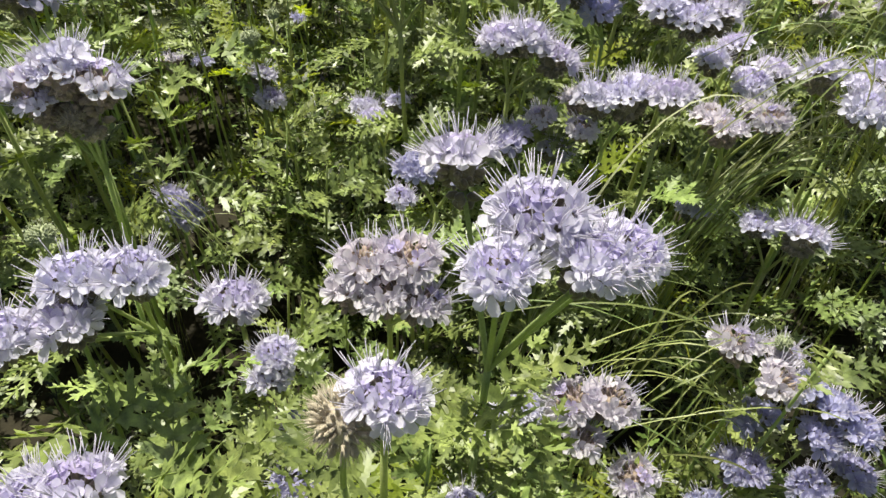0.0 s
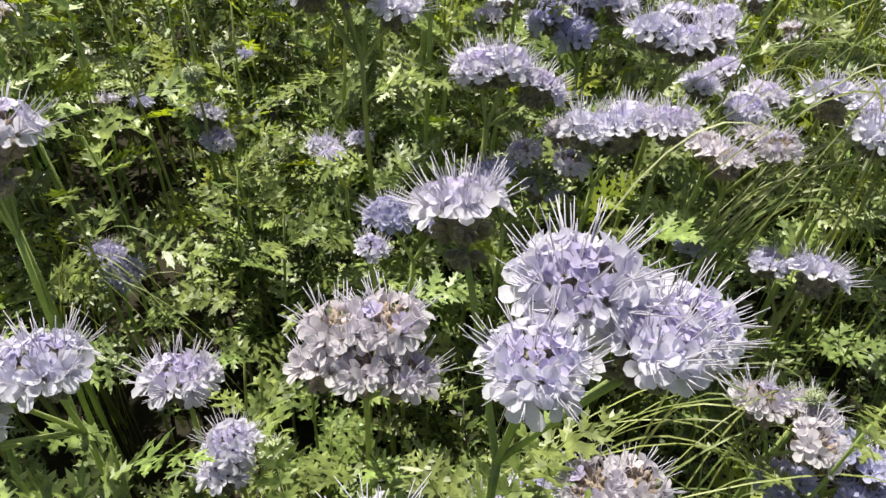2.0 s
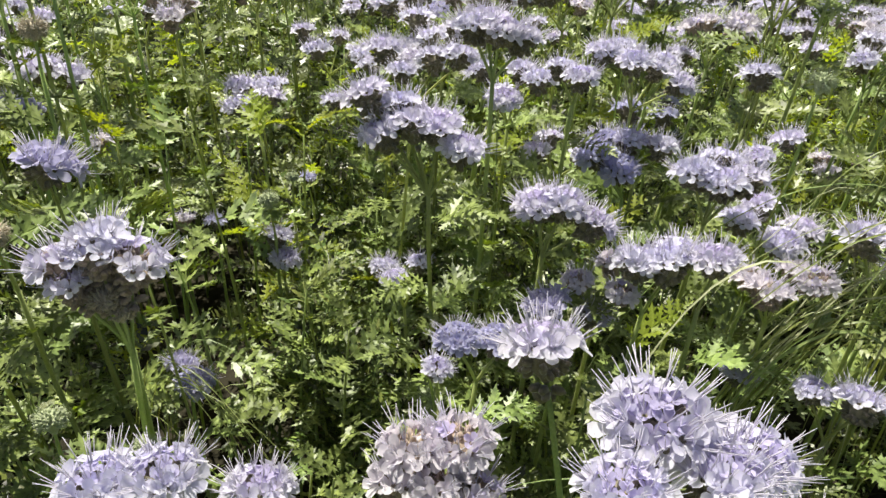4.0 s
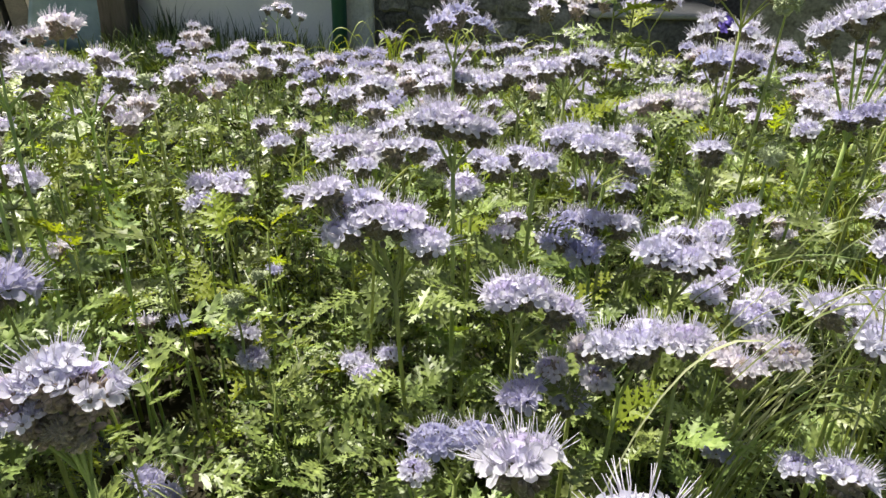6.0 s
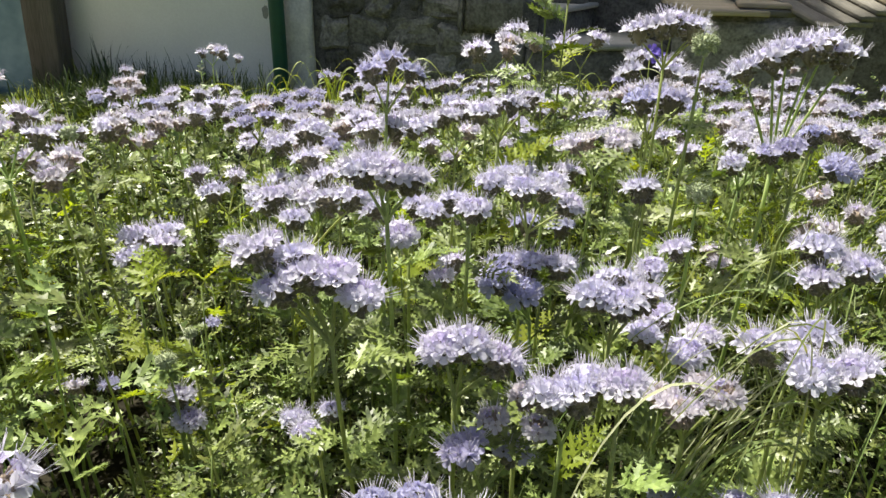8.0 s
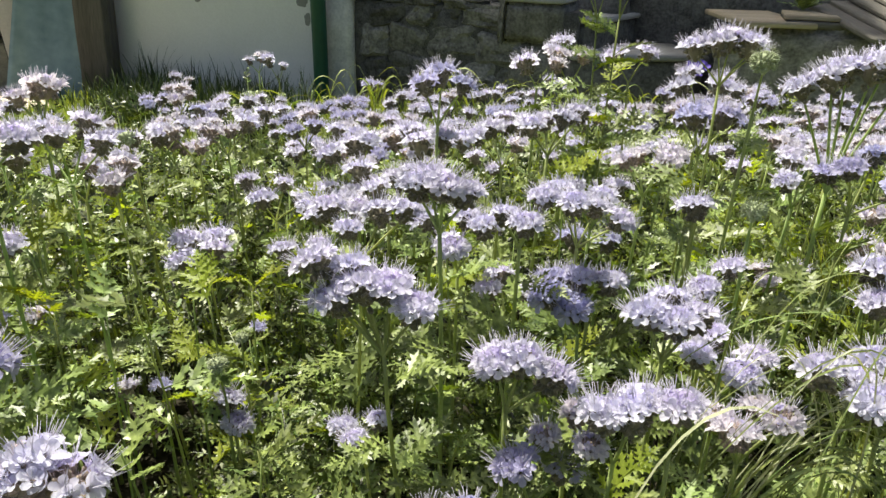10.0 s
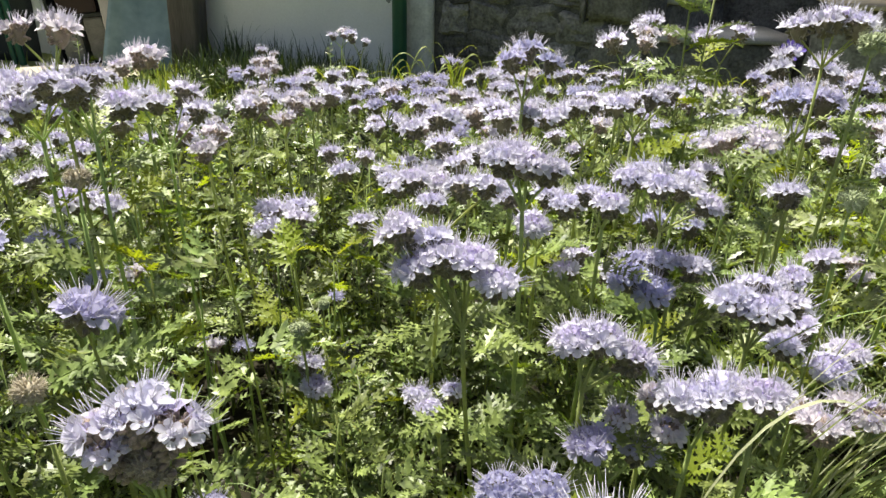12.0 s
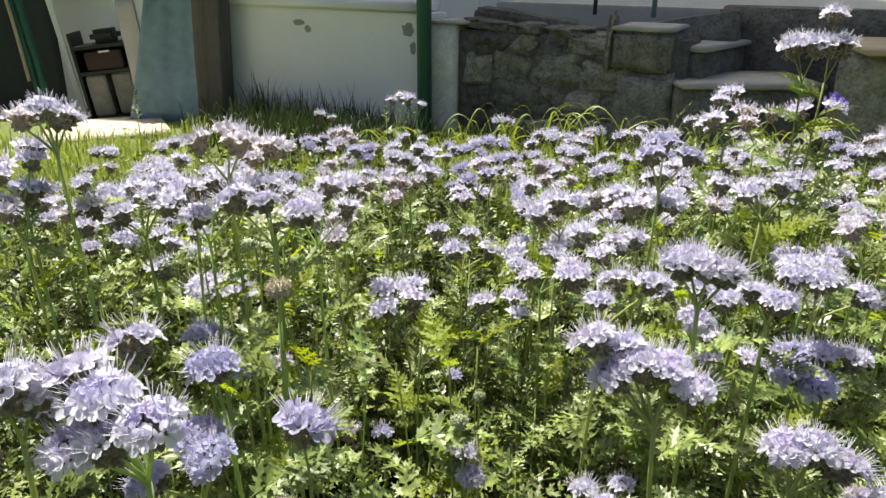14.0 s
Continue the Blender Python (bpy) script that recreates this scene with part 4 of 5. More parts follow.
plant(0.156, 0.374, 0.377, 1, size=1.0, lean=(-0.01, 0.02), leaves=3)
plant(0.098, 0.402, 0.346, 3, 0.014, 0.85, "aged", lean=(0.0, 0.02))
plant(0.074, 0.390, 0.325, 2, 0.014, 0.95, "blue", lean=(0.0, 0.02))
plant(-0.157, 0.581, 0.290, 1, size=1.0, kind="bud", lean=(0.03, 0.0), leaves=3)
plant(-0.138, 0.60, 0.30, 1, size=0.5, kind="bud", leaves=2)
plant(-0.225, 0.304, 0.303, 1, size=0.9, kind="bud", leaves=2)
plant(-0.175, 0.299, 0.300, 1, size=0.7, kind="bud", leaves=1)
plant(-0.152, 0.590, 0.234, heads=[(-0.156, 0.592, 0.245, 0.85), (-0.148, 0.584, 0.225, 0.85)], leaves=4)
plant(-0.208, 0.456, 0.203, 2, 0.009, 0.85, "blue", leaves=1)
plant(-0.272, 0.449, 0.378, 1, size=1.15, kind="blue", lean=(0.02, 0.02), leaves=5)
plant(-0.03, 0.482, 0.41, heads=[(-0.062, 0.493, 0.426, 1.0), (-0.050, 0.480, 0.404, 1.0), (-0.030, 0.480, 0.412, 1.05), (-0.013, 0.478, 0.412, 1.0), (0.003, 0.470, 0.398, 1.0), (-0.04, 0.497, 0.418, 0.9)], lean=(0.06, -0.02), thick=1.2, node=(-0.018, 0.475, 0.355), mixed=False)
plant(0.028, 0.540, 0.463, heads=[(0.012, 0.545, 0.462, 0.95), (0.030, 0.535, 0.464, 1.0), (0.047, 0.540, 0.456, 0.95), (0.022, 0.556, 0.464, 0.9)], lean=(0.005, 0.01), thick=1.2)
plant(0.053, 0.598, 0.406, 4, 0.024, 0.95)
plant(0.100, 0.562, 0.438, 3, 0.014, 0.95, lean=(-0.02, 0.0), thick=1.1)
plant(0.165, 0.603, 0.422, 4, 0.024, 0.95)
plant(0.257, 0.528, 0.386, 2, 0.012, 0.95)
plant(0.260, 0.590, 0.412, 1, size=1.0)
plant(0.432, 0.652, 0.528, heads=[(0.384, 0.660, 0.512, 0.9), (0.405, 0.652, 0.524, 1.05), (0.424, 0.660, 0.530, 1.0), (0.440, 0.648, 0.532, 1.05), (0.458, 0.655, 0.536, 1.0), (0.476, 0.648, 0.526, 1.0)], lean=(-0.02, 0.02), thick=1.35, node=(0.43, 0.655, 0.405), mixed=False)
plant(0.380, 0.841, 0.482, 4, 0.025, 1.0)
plant(0.337, 0.747, 0.468, 5, 0.03, 1.0, "blue")
plant(0.213, 0.960, 0.492, 2, 0.016, 1.0)
plant(0.260, 0.985, 0.487, 2, 0.016, 0.95, "aged")
plant(0.360, 1.030, 0.488, 2, 0.018, 1.0)
plant(-0.261, 1.884, 0.356, 3, 0.02, 0.9)
plant(-0.473, 1.969, 0.294, 2, 0.016, 0.9)
plant(-0.227, 1.96, 0.318, 2, 0.02, 0.85)
plant(0.434, 0.701, 0.415, 3, 0.022, 0.95)
plant(0.396, 0.574, 0.460, 4, 0.026, 0.95, "blue")
plant(0.368, 0.481, 0.398, 5, 0.024, 0.95)
plant(-0.14, 0.935, 0.328, 4, 0.03, 0.95)
plant(-0.048, 0.842, 0.360, 4, 0.03, 0.95)
plant(-0.245, 1.0, 0.386, 3, 0.024, 1.0, "aged", thick=1.2)
plant(-0.22, 1.06, 0.38, 4, 0.028, 1.0)
plant(-0.045, 0.896, 0.404, 3, 0.022, 0.95)
plant(-0.035, 0.814, 0.42, 3, 0.022, 0.95)
plant(0.038, 0.831, 0.42, 4, 0.026, 0.95)
plant(0.148, 0.866, 0.42, 4, 0.03, 0.95)
plant(0.172, 0.744, 0.467, 4, 0.022, 0.95, thick=1.15)
plant(0.052, 0.725, 0.503, 3, 0.02, 0.95, "blue", thick=1.1)
plant(-0.418, 0.715, 0.473, 4, 0.024, 1.0)
plant(-0.320, 0.605, 0.495, 4, 0.022, 0.95)
plant(-0.379, 0.869, 0.468, 3, 0.017, 0.95, "aged", thick=1.3)
plant(-0.304, 0.720, 0.454, 5, 0.03, 0.95)
plant(-0.298, 0.528, 0.462, 1, size=0.9, kind="seed", leaves=3, mixed=False)
plant(-0.269, 0.371, 0.378, 1, size=0.85, kind="seed", leaves=4)
plant(-0.09, 0.818, 0.29, 3, 0.022, 0.9)
plant(-0.311, 1.084, 0.371, 4, 0.028, 1.0)
plant(0.264, 0.696, 0.434, 4, 0.022, 0.95, "aged")
plant(-0.345, 0.37, 0.472, heads=[(-0.358, 0.414, 0.470, 0.95), (-0.372, 0.372, 0.474, 1.1), (-0.352, 0.358, 0.470, 1.1), (-0.320, 0.338, 0.468, 1.0), (-0.347, 0.345, 0.452, 1.0), (-0.368, 0.350, 0.446, 0.95)], lean=(0.03, -0.01), node=(-0.345, 0.372, 0.40), thick=1.35, leaves=5, mixed=False)
plant(-0.325, 0.445, 0.438, 1, size=1.2, kind="blue", lean=(0.02, 0.02))
plant(-0.331, 0.400, 0.398, 3, 0.018, 0.95, "blue")
plant(-0.401, 0.364, 0.472, 2, 0.014, 1.0, lean=(-0.04, 0.02))
plant(-0.548, 0.719, 0.546, 5, 0.021, 0.95, lean=(0.0, 0.02), thick=1.2)
plant(-0.476, 0.719, 0.464, 5, 0.03, 0.95)
plant(-0.592, 0.722, 0.500, 4, 0.024, 0.95)
plant(-0.590, 0.705, 0.458, 2, 0.018, 1.0, "blue")
plant(-0.386, 0.658, 0.481, 4, 0.026, 0.95)
plant(-0.366, 0.656, 0.535, 3, 0.018, 0.9, "aged")
plant(-0.061, 0.751, 0.378, 4, 0.026, 0.95)
plant(-0.028, 0.599, 0.420, 4, 0.028, 0.95)
plant(-0.003, 0.697, 0.420, 4, 0.024, 0.95)
plant(0.210, 0.696, 0.40, 3, 0.022, 0.95)
plant(-0.235, 1.236, 0.372, 3, 0.022, 1.0)
plant(0.048, 0.768, 0.442, 5, 0.03, 0.95)
plant(0.250, 0.874, 0.59, heads=[(0.238, 0.880, 0.590, 1.0), (0.256, 0.866, 0.593, 1.0), (0.247, 0.890, 0.594, 0.9)], lean=(0.015, 0.0), thick=0.75, leaves=18, mixed=False)
plant(0.280, 0.874, 0.59, heads=[(0.272, 0.866, 0.594, 1.0), (0.290, 0.872, 0.592, 1.0), (0.280, 0.884, 0.624, 0.85)], lean=(-0.008, 0.01), thick=0.75, leaves=18, mixed=False)
plant(0.303, 1.2, 0.475, 2, 0.016, 1.0)

plant(0.285, 0.63, 0.56, heads=[(0.262, 0.640, 0.550, 0.78), (0.274, 0.625, 0.556, 0.8), (0.288, 0.632, 0.559, 0.82), (0.302, 0.624, 0.555, 0.8), (0.311, 0.636, 0.549, 0.75)], lean=(0.02, 0.02), node=(0.286, 0.635, 0.515), thick=0.8, leaves=6, mixed=False)
plant(0.303, 0.60, 0.540, 1, size=1.1, kind="bud", lean=(0.0, 0.02), leaves=9)
plant(0.296, 0.56, 0.440, 1, size=1.0, kind="bud", lean=(0.01, 0.02), leaves=3)
plant(-0.55, 0.744, 0.372, 1, size=1.0, kind="bud", lean=(0.01, 0.02), leaves=3)

plant(-0.274, 0.682, 0.20, 1, size=0.75, kind="blue", leaves=1)
plant(-0.236, 0.673, 0.20, 1, size=0.7, kind="blue", leaves=1)
plant(-0.416, 0.671, 0.33, 2, 0.014, 0.95, "blue", leaves=2)
plant(-0.357, 0.676, 0.30, 2, 0.014, 0.85, "blue", leaves=2)
plant(-0.155, 0.798, 0.20, 1, size=0.75, kind="blue", leaves=1)

# shoots that carry leaves alone
for x, y, z, n, size in ((-0.150, 0.172, 0.318, 5, 0.7), (-0.108, 0.142, 0.318, 5, 0.68), (-0.080, 0.120, 0.308, 6, 0.65), (-0.075, 0.165, 0.290, 4, 0.55),
                         (-0.126, 0.232, 0.300, 7, 0.5), (0.035, 0.176, 0.330, 8, 0.55), (0.010, 0.158, 0.325, 8, 0.5), (0.058, 0.200, 0.330, 7, 0.5),
                         (0.209, 0.212, 0.335, 6, 0.5), (-0.045, 0.198, 0.290, 7, 0.45), (0.030, 0.130, 0.315, 7, 0.5), (0.062, 0.150, 0.300, 7, 0.5),
                         (-0.075, 0.452, 0.246, 8, 0.5), (-0.114, 0.498, 0.249, 8, 0.5), (-0.047, 0.561, 0.254, 8, 0.5), (-0.016, 0.388, 0.270, 7, 0.45),
                         (-0.070, 0.292, 0.270, 7, 0.45), (-0.205, 0.465, 0.300, 8, 0.55), (-0.240, 0.580, 0.329, 3, 0.65),
                         (-0.290, 0.464, 0.340, 5, 0.5), (-0.214, 0.573, 0.352, 4, 0.7), (-0.213, 0.426, 0.320, 6, 0.45),
                         (0.12, 0.50, 0.30, 8, 0.5), (0.02, 0.45, 0.28, 8, 0.5), (0.09, 0.36, 0.27, 7, 0.45), (0.22, 0.55, 0.31, 8, 0.55),
                         (-0.090, 0.335, 0.225, 7, 0.42), (-0.050, 0.330, 0.215, 7, 0.40), (-0.012, 0.338, 0.205, 7, 0.42), (-0.035, 0.300, 0.200, 6, 0.40)):
    leafy_shoot(x, y, z, n, size)
for x, y, z in ((-0.363, 0.610, 0.385), (-0.328, 0.664, 0.365), (-0.195, 0.682, 0.305), (-0.056, 0.708, 0.370), (-0.427, 0.736, 0.413), (-0.382, 0.814, 0.394),
                (-0.136, 0.666, 0.313), (-0.166, 0.620, 0.325), (-0.195, 0.738, 0.280), (-0.297, 0.617, 0.320), (0.05, 0.66, 0.37), (0.20, 0.78, 0.38)):
    leafy_shoot(x, y, z, 4, 0.6, LEAVES_LIME_LIT, "young phacelia shoot, sunlight put into its bright lime green leaves")

HOLLOWS = ((-0.17, 0.43, 0.06), (-0.14, 0.37, 0.04), (0.33, 0.49, 0.06), (0.30, 0.37, 0.06), (-0.22, 0.33, 0.05), (-0.15, 0.29, 0.04), (0.36, 0.43, 0.08), (-0.24, 0.41, 0.05), (-0.15, 0.24, 0.035), (-0.21, 0.27, 0.06), (-0.18, 0.50, 0.06), (-0.17, 0.34, 0.045), (0.34, 0.30, 0.06), (0.47, 0.56, 0.06), (0.15, 0.33, 0.05), (-0.26, 0.63, 0.06), (-0.24, 0.72, 0.05), (-0.13, 0.76, 0.05), (0.05, 0.745, 0.05), (0.42, 0.43, 0.07), (-0.09, 0.41, 0.04), (-0.33, 0.55, 0.05), (-0.24, 0.82, 0.06), (-0.31, 0.86, 0.06), (-0.27, 0.76, 0.05), (-0.24, 0.66, 0.05), (-0.36, 0.76, 0.05), (-0.34, 0.84, 0.05), (-0.19, 0.60, 0.04), (0.33, 0.66, 0.06), (0.42, 0.60, 0.05))   # thin places in the foliage
CAPS = ((-0.27, 0.80, 0.07, -0.02), (-0.245, 0.70, 0.055, 0.06), (-0.215, 0.60, 0.05, 0.13), (-0.19, 0.52, 0.045, 0.19))     # a bare hollow and the low growth before it: x, y, radius, top
lone = random.Random(41)
for i in range(70):
    x, y = lone.uniform(-0.46, 0.46), lone.uniform(0.28, 0.95)
    if any((x - cx) ** 2 + (y - cy) ** 2 < 0.045 ** 2 for cx, cy, _ in CLEAR):
        continue
    if any((x - cx) ** 2 + (y - cy) ** 2 < cr * cr for cx, cy, cr, *_ in HOLLOWS + CAPS):
        continue
    leafy_shoot(x, y, ground(x, y) + lone.uniform(0.19, 0.31), 7, lone.uniform(0.42, 0.62), LEAVES)

# ---- plants scattered through the rest of the bed ----
fr = random.Random(17)
made = tries = 0
while made < 140 and tries < 9000:
    tries += 1
    y = fr.uniform(0.62, 1.8)
    x = fr.uniform(-0.75 - 0.1 * (y - 0.6), 0.62 + 0.62 * (y - 0.6))
    if x < -0.5 and y > 1.25 or (-0.37 < x < 0.03 and y < 0.82):
        continue
    if any((x - a) ** 2 + (y - c) ** 2 < (0.042 + 0.018 * y) ** 2 for a, c in PLANTS):
        continue
    top = 0.385 - 0.095 * (y - 0.6) + fr.gauss(0, 0.022) - (0.06 if y < 0.8 else 0)
    kind = fr.choices(("fresh", "blue", "aged", "bud"), (6, 1.5, 1.2, 0.5))[0]
    plant(x, y, top, fr.choice((2, 3, 3, 4)) if kind != "bud" else 1, fr.uniform(0.016, 0.026), fr.uniform(0.85, 1.1), kind, leaves=4 if y < 1.3 else 3, fine=False)
    made += 1

made = tries = 0
while made < 75 and tries < 6000:
    tries += 1
    x, y = fr.uniform(-1.0, 1.65), fr.uniform(0.15, 2.1)
    if -0.62 - 0.1 * y < x < 0.55 + 0.62 * max(0.0, y - 0.4) and y < 1.85:
        continue
    if any((x - a) ** 2 + (y - c) ** 2 < 0.10 ** 2 for a, c in PLANTS):
        continue
    plant(x, y, 0.40 - 0.095 * y + fr.gauss(0, 0.024), fr.choice((2, 3, 3)), 0.02, fr.uniform(0.85, 1.05), fr.choice(("fresh", "fresh", "blue", "aged")), leaves=3, fine=False)
    made += 1

# ---- undergrowth ----
ur = random.Random(29)


SHOOT_STEMS = Build()


def shoots(count, x0, x1, y0, y1, high, sc0, sc1, per, gap=-0.12):
    """Leaves set spirally up many upright shoots of uneven height, small at the top and long below."""
    rows = []
    made = 0
    while made < count:
        y = ur.uniform(y0, y1)
        x = ur.uniform(x0, x1) + 0.06 * noise.noise(Vector((y * 7, x0, 2.0)))
        clump = noise.noise(Vector((x * 13, y * 13, 4.0)))
        if clump < gap and ur.random() < 0.93:
            continue
        made += 1
        h = high * (0.74 + 0.4 * clump + 0.25 * noise.noise(Vector((x * 5, y * 5, 9.0)))) * ur.uniform(0.55, 1.1)
        if y < 0.38 and x < 0.02:
            h *= 0.72
        for cx, cy, cr in HOLLOWS:
            if (x - cx) ** 2 + (y - cy) ** 2 < cr * cr:
                h *= 0.45 if ur.random() < 0.4 else 0.0
        for cx, cy, cr, top in CAPS:
            if (x - cx) ** 2 + (y - cy) ** 2 < cr * cr:
                h = min(h, top - ground(x, y) - 0.03)
        for cx, cy, cz in CLEAR:
            for k in (0.0, 0.12, 0.24):
                if abs(x - cx * (1 - k)) < 0.04 and abs(y - cy * (1 - k)) < 0.04:
                    h = min(h, cz - ground(x, y) - 0.06 + 0.25 * k)
        if h < 0.05:
            continue
        z0 = ground(x, y)
        lx, ly = ur.gauss(0, 0.10) * h, ur.gauss(0.03, 0.10) * h
        P = bend((x - lx, y - ly, z0 - 0.01), (x - lx * 0.2, y - ly * 0.2, z0 + h * 0.6), (x, y, z0 + h), 4)
        V, F = tube(P, (0.0016, 0.0014, 0.0012, 0.0007), 3)
        SHOOT_STEMS.add(V, F)
        w = ur.uniform(0, 6.28)
        for i in range(per):
            f = 0.42 + 0.58 * (i + ur.random()) / per
            q = (1 - f) ** 2 * P[0] + 2 * f * (1 - f) * (P[1] + P[2]) / 2 + f * f * P[3]
            w += 2.4 + ur.uniform(-0.5, 0.5)
            rows.append((q[0], q[1], q[2], w, -ur.uniform(0.0, 0.5) - 0.65 * f ** 3, ur.uniform(-0.5, 0.5), ur.uniform(sc0, sc1) * (1.2 - 0.62 * f)))
    return rows


# green undergrowth with gap shade painted into the leaf colour
scatter("undergrowth", LEAF_FINE, shoots(210, -0.55, 0.5, 0.05, 0.55, 0.28, 0.5, 0.95, 9, 0.10), LEAF_LOW_SHADED, "dense low feathery green phacelia foliage between the stems", "foliage")
scatter("undergrowth", LEAF_FINE, shoots(340, -0.85, 0.9, 0.5, 1.05, 0.35, 0.5, 1.0, 10, 0.04), LEAF_LOW_SHADED, "dense feathery green phacelia foliage between the stems", "foliage")
scatter("undergrowth", LEAF_COARSE, shoots(640, -1.1, 1.8, 1.0, 2.2, 0.43, 0.8, 1.4, 8), LEAF_LOW_SHADED, "dense feathery green foliage in the far part of the bed", "foliage")
scatter("undergrowth", LEAF_COARSE, shoots(110, -0.75, 1.2, 0.75, 2.0, 0.42, 0.7, 1.2, 7), LEAF_LIME_LIT, "lime green feathery leaves with painted sunlight standing among the flowers", "foliage")
scatter("undergrowth", LEAF_COARSE, shoots(170, 0.48, 1.7, 0.12, 1.05, 0.36, 0.6, 1.1, 9) + shoots(80, -1.0, -0.5, 0.12, 1.05, 0.36, 0.6, 1.1, 9), LEAF_LOW_SHADED, "feathery green foliage along the sides of the bed", "foliage")
tagged(new("shoot_stems", SHOOT_STEMS.mesh("shoot_stems", [STEM])), "thin upright green stems of the leafy undergrowth", "foliage", kind="stuff")

# ---- grass clumps ----
def arching(count, base, knee, tip, jitter, width, mat=GRASS, label="long arching straw-green grass blades among the flowers"):
    """Grass blades that rise from round base, bend over near knee and hang towards tip."""
    b = Build()
    for i in range(count):
        q = [np.array(p) + [gr.gauss(0, j * jitter) for j in (1.0, 1.0, 0.6)] for p in (base, knee, tip)]
        q[0][2] = ground(q[0][0], q[0][1])
        n = 18
        P = bend(q[0], q[1], q[2], n)
        along = q[2] - q[0]
        side = np.array([-along[1], along[0], 0.0])
        side /= np.linalg.norm(side) + 1e-9
        side = side * 0.8 + np.array([0, 0, gr.uniform(-0.6, 0.6)])
        wd = width * gr.uniform(0.6, 1.2)
        V, F = [], []
        for k in range(n):
            t = k / (n - 1)
            hw = wd * 0.5 * (1 - t) ** 0.55 + 0.0001
            V += [P[k] - side * hw, P[k] + np.array([0, 0, -0.25 * hw]), P[k] + side * hw]
        for k in range(n - 1):
            for m in (0, 1):
                j = 3 * k + m
                F += [(j, j + 1, j + 3), (j + 1, j + 4, j + 3)]
        b.add(V, F)
    ob = new("grass_clump", b.mesh("grass_clump", [mat]))
    return tagged(ob, label, "grass", kind="stuff")


arching(2, (0.075, 0.345, 0), (0.103, 0.347, 0.593), (0.26, 0.342, 0.30), 0.004, 0.0032, STRAW)
arching(5, (0.36, 0.37, 0), (0.30, 0.365, 0.60), (0.165, 0.34, 0.345), 0.035, 0.0026)
arching(4, (0.33, 0.37, 0), (0.29, 0.365, 0.58), (0.17, 0.35, 0.35), 0.03, 0.0026, STRAW)
arching(15, (0.165, 0.37, 0), (0.20, 0.37, 0.54), (0.34, 0.355, 0.24), 0.016, 0.0024)
arching(9, (0.16, 0.38, 0), (0.20, 0.38, 0.56), (0.36, 0.37, 0.27), 0.02, 0.0020, STRAW)
arching(5, (0.175, 0.44, 0), (0.19, 0.45, 0.58), (0.32, 0.455, 0.36), 0.045, 0.003)
arching(12, (0.32, 0.28, 0), (0.24, 0.275, 0.44), (0.07, 0.255, 0.22), 0.045, 0.0019)
arching(12, (0.10, 0.24, 0), (0.13, 0.25, 0.44), (0.25, 0.25, 0.2), 0.04, 0.0019)
arching(10, (0.28, 0.20, 0), (0.2, 0.21, 0.36), (0.10, 0.23, 0.17), 0.04, 0.0019)
arching(3, (0.173, 0.185, 0), (0.174, 0.20, 0.2), (0.175, 0.245, 0.27), 0.006, 0.0024)
arching(5, (0.36, 0.36, 0), (0.33, 0.37, 0.5), (0.22, 0.37, 0.27), 0.05, 0.0026)
arching(7, (0.44, 0.52, 0), (0.42, 0.52, 0.6), (0.30, 0.50, 0.33), 0.035, 0.0024)
arching(14, (-0.25, 0.42, 0), (-0.22, 0.415, 0.42), (-0.11, 0.37, 0.14), 0.025, 0.0011)
for tx, ty, top in ((0.10, 2.0, 0.58), (0.0, 2.05, 0.46), (0.34, 2.08, 0.46), (-0.22, 2.0, 0.45), (0.66, 2.15, 0.42), (0.90, 2.2, 0.42)):
    for way in (-1, 1):
        arching(9, (tx, ty, 0), (tx + 0.05 * way, ty - 0.03, top), (tx + 0.17 * way, ty - 0.08, 0.12), 0.06, 0.010, LAWN, "bright yellow-green arching grass at the back of the bed")
tuft(0.76, 0.93, 420, 0.62, 0.6, 0.05, 0.0025, LAWN, label="bright green feathery grass growing by the steps")
# tufts along the wall, their colour darkened to stand for its shade
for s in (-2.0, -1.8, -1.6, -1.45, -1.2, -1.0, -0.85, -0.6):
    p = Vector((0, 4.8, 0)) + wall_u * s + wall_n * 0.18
    tuft(p.x, p.y, 70, gr.uniform(0.3, 0.5), 0.5, 0.10, 0.009, SHADE_GRASS, label="dark green grass by the wall, shade put into its colour")

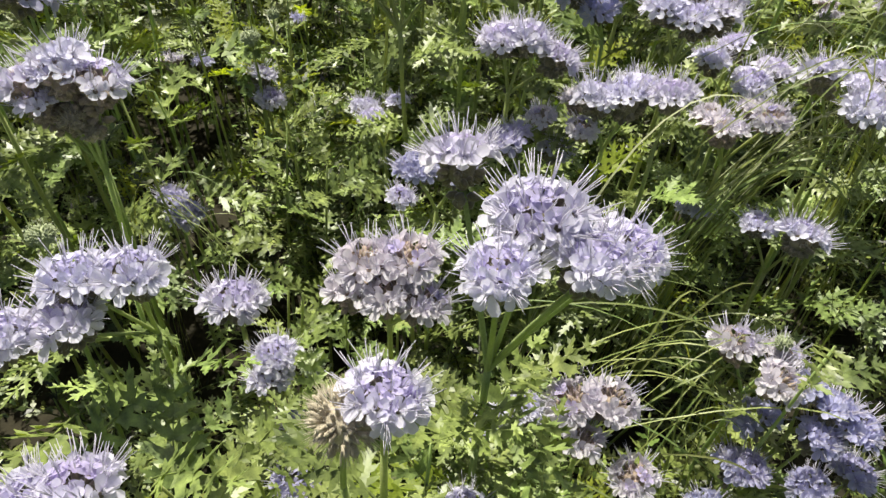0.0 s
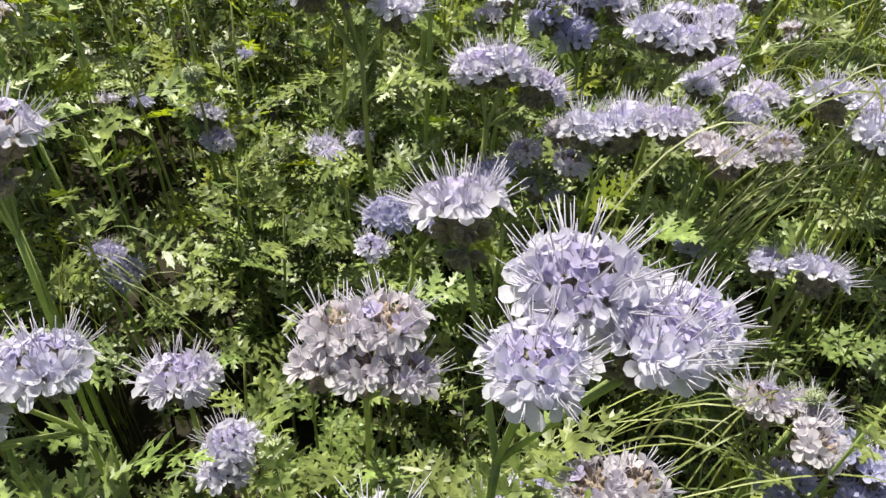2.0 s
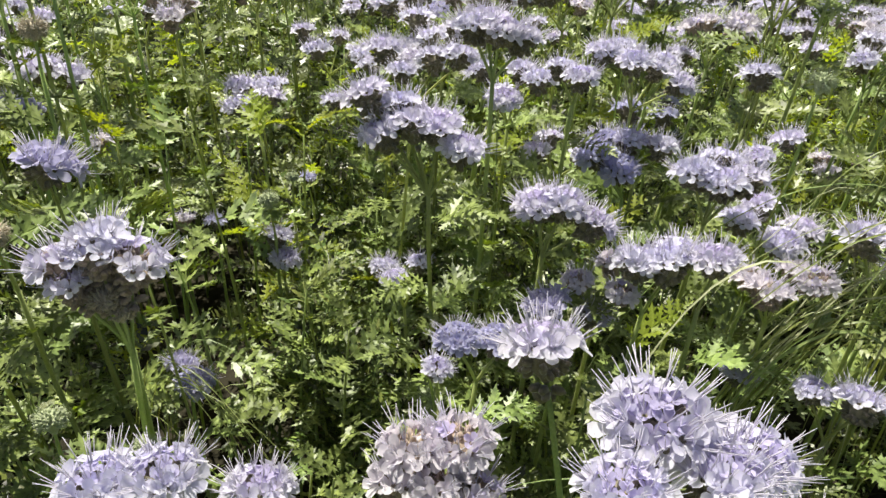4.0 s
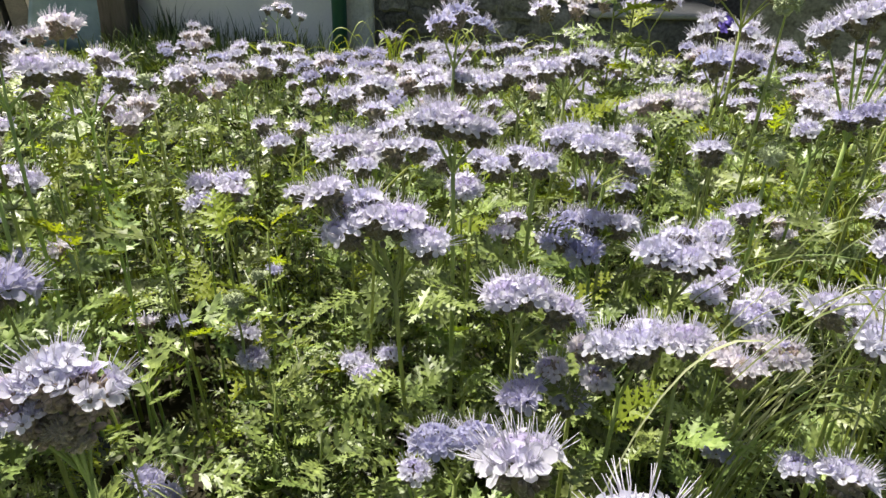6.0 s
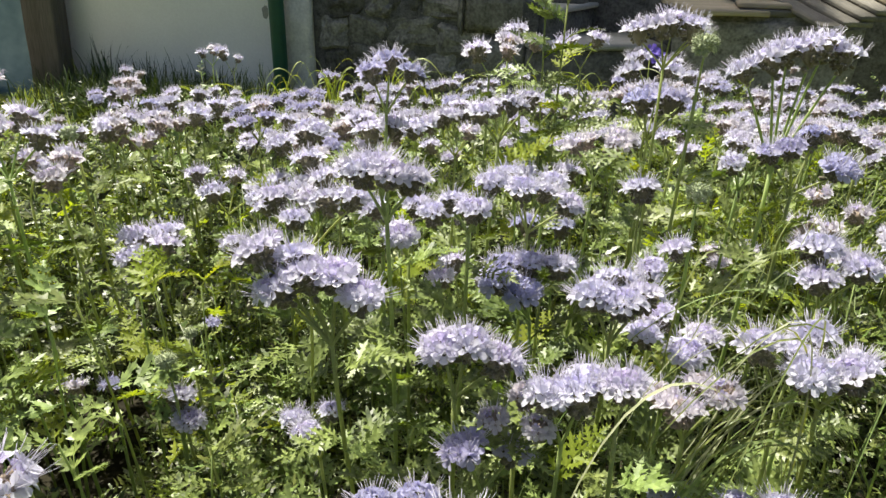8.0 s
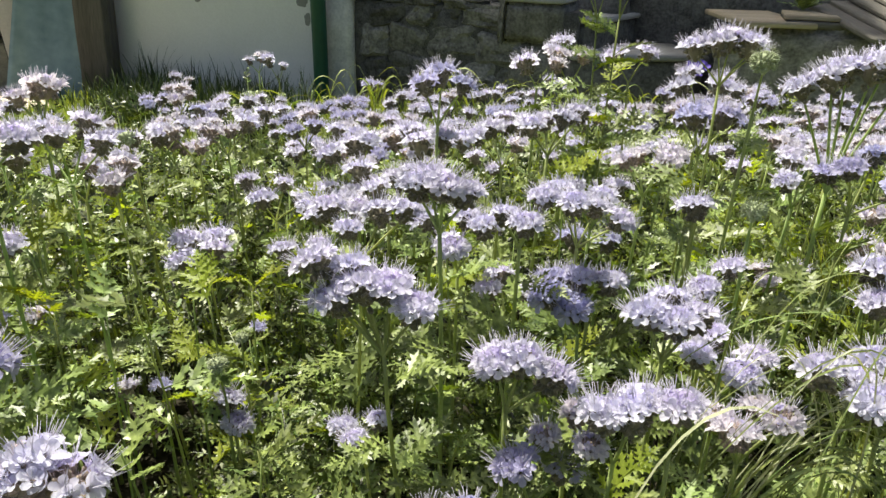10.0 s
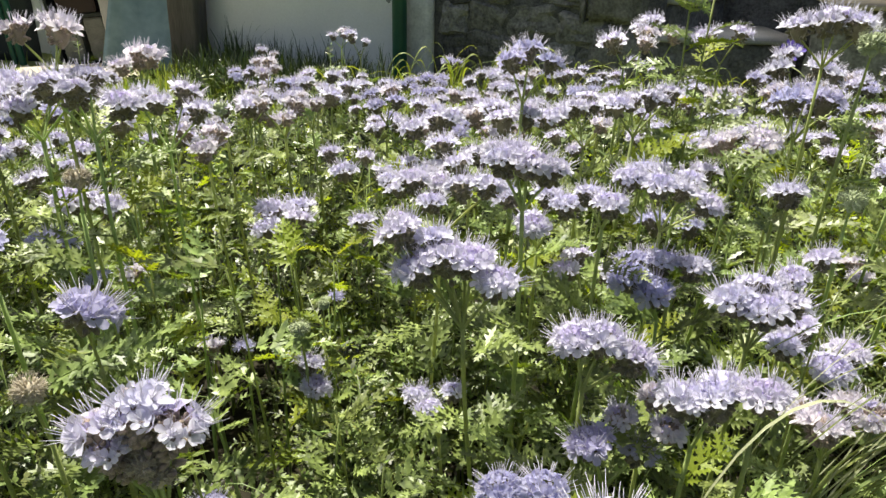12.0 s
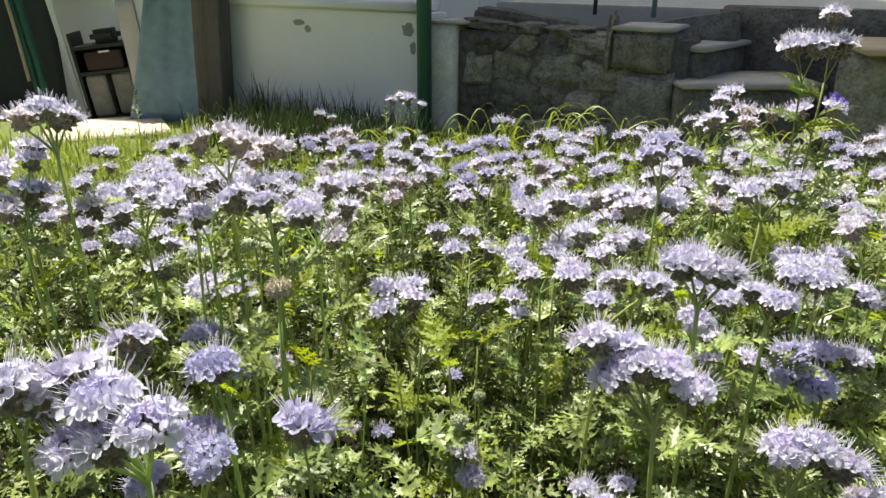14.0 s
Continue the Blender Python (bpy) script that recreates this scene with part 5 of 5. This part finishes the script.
# more of the shade-coloured grass, further out from the wall
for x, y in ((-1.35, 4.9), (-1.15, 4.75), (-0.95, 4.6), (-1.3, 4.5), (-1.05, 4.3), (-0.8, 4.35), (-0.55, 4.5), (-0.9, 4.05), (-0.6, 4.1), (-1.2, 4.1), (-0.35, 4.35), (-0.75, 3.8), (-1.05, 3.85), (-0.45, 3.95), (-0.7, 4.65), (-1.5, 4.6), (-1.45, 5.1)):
    tuft(x, y, 110, gr.uniform(0.30, 0.42), 0.6, 0.11, 0.009, SHADE_GRASS, label="dark green rough grass before the wall, shade put into its colour")

# a small violet flower near the steps
vx, vy, vz = 1.05, 2.2, 0.29
violet = new("violet_flower")
violet.location = (vx, vy, ground(vx, vy))
tagged(violet, "small violet garden flower on a thin green stem", "flower")
b = Build()
vh = vz - ground(vx, vy)
V, F = tube(bend((0, 0, -0.01), (0.02, 0, vh * 0.5), (0, 0, vh), 6), [0.0025] * 5 + [0.0018], 5)
b.add(V, F)
part("stem", b.mesh("stem", [STEM]), violet)
b = Build()
for px, pz, sc in ((0, 0, 1.0), (0.025, -0.012, 0.9), (-0.022, -0.016, 0.9), (0.006, -0.03, 0.8)):
    V, F = floret(np.array([px, -0.01, vh + pz]), np.array([0.1, -0.8, 0.6]), 0.022 * sc, gr, True)
    b.add(V, F)
part("petals", b.mesh("petals", [VIOLET]), violet, "deep violet petals")

# short lawn between the bed and the wall
lawn_t = [blade_template(gr, 0.17, 0.006, 0.7, 3) for _ in range(8)]
rows = []
while len(rows) < 26000:
    near = len(rows) < 13000
    y = 1.3 + 4.6 * gr.random() ** 1.5 if near else gr.gauss(1.5, 2.3)
    x = gr.gauss(-0.6, 1.5) if near else gr.gauss(0.2, 2.6)
    if (y > 4.75 - 0.6 * x) or (y > 3.65 and -1.55 < x < -0.2) or (y > 4.6 and -3.4 < x < -2.0) or (0.05 < y < 2.15 and (-0.5 if y > 1.2 else -1.0) < x < 1.65):
        continue
    rows.append((x, y, ground(x, y), gr.uniform(0, 6.28), gr.uniform(-0.1, 0.4), 0, gr.uniform(0.6, 1.5)))
scatter("lawn_grass", lawn_t, rows, LAWN, "sunlit short yellow-green lawn between bed and wall", "grass")
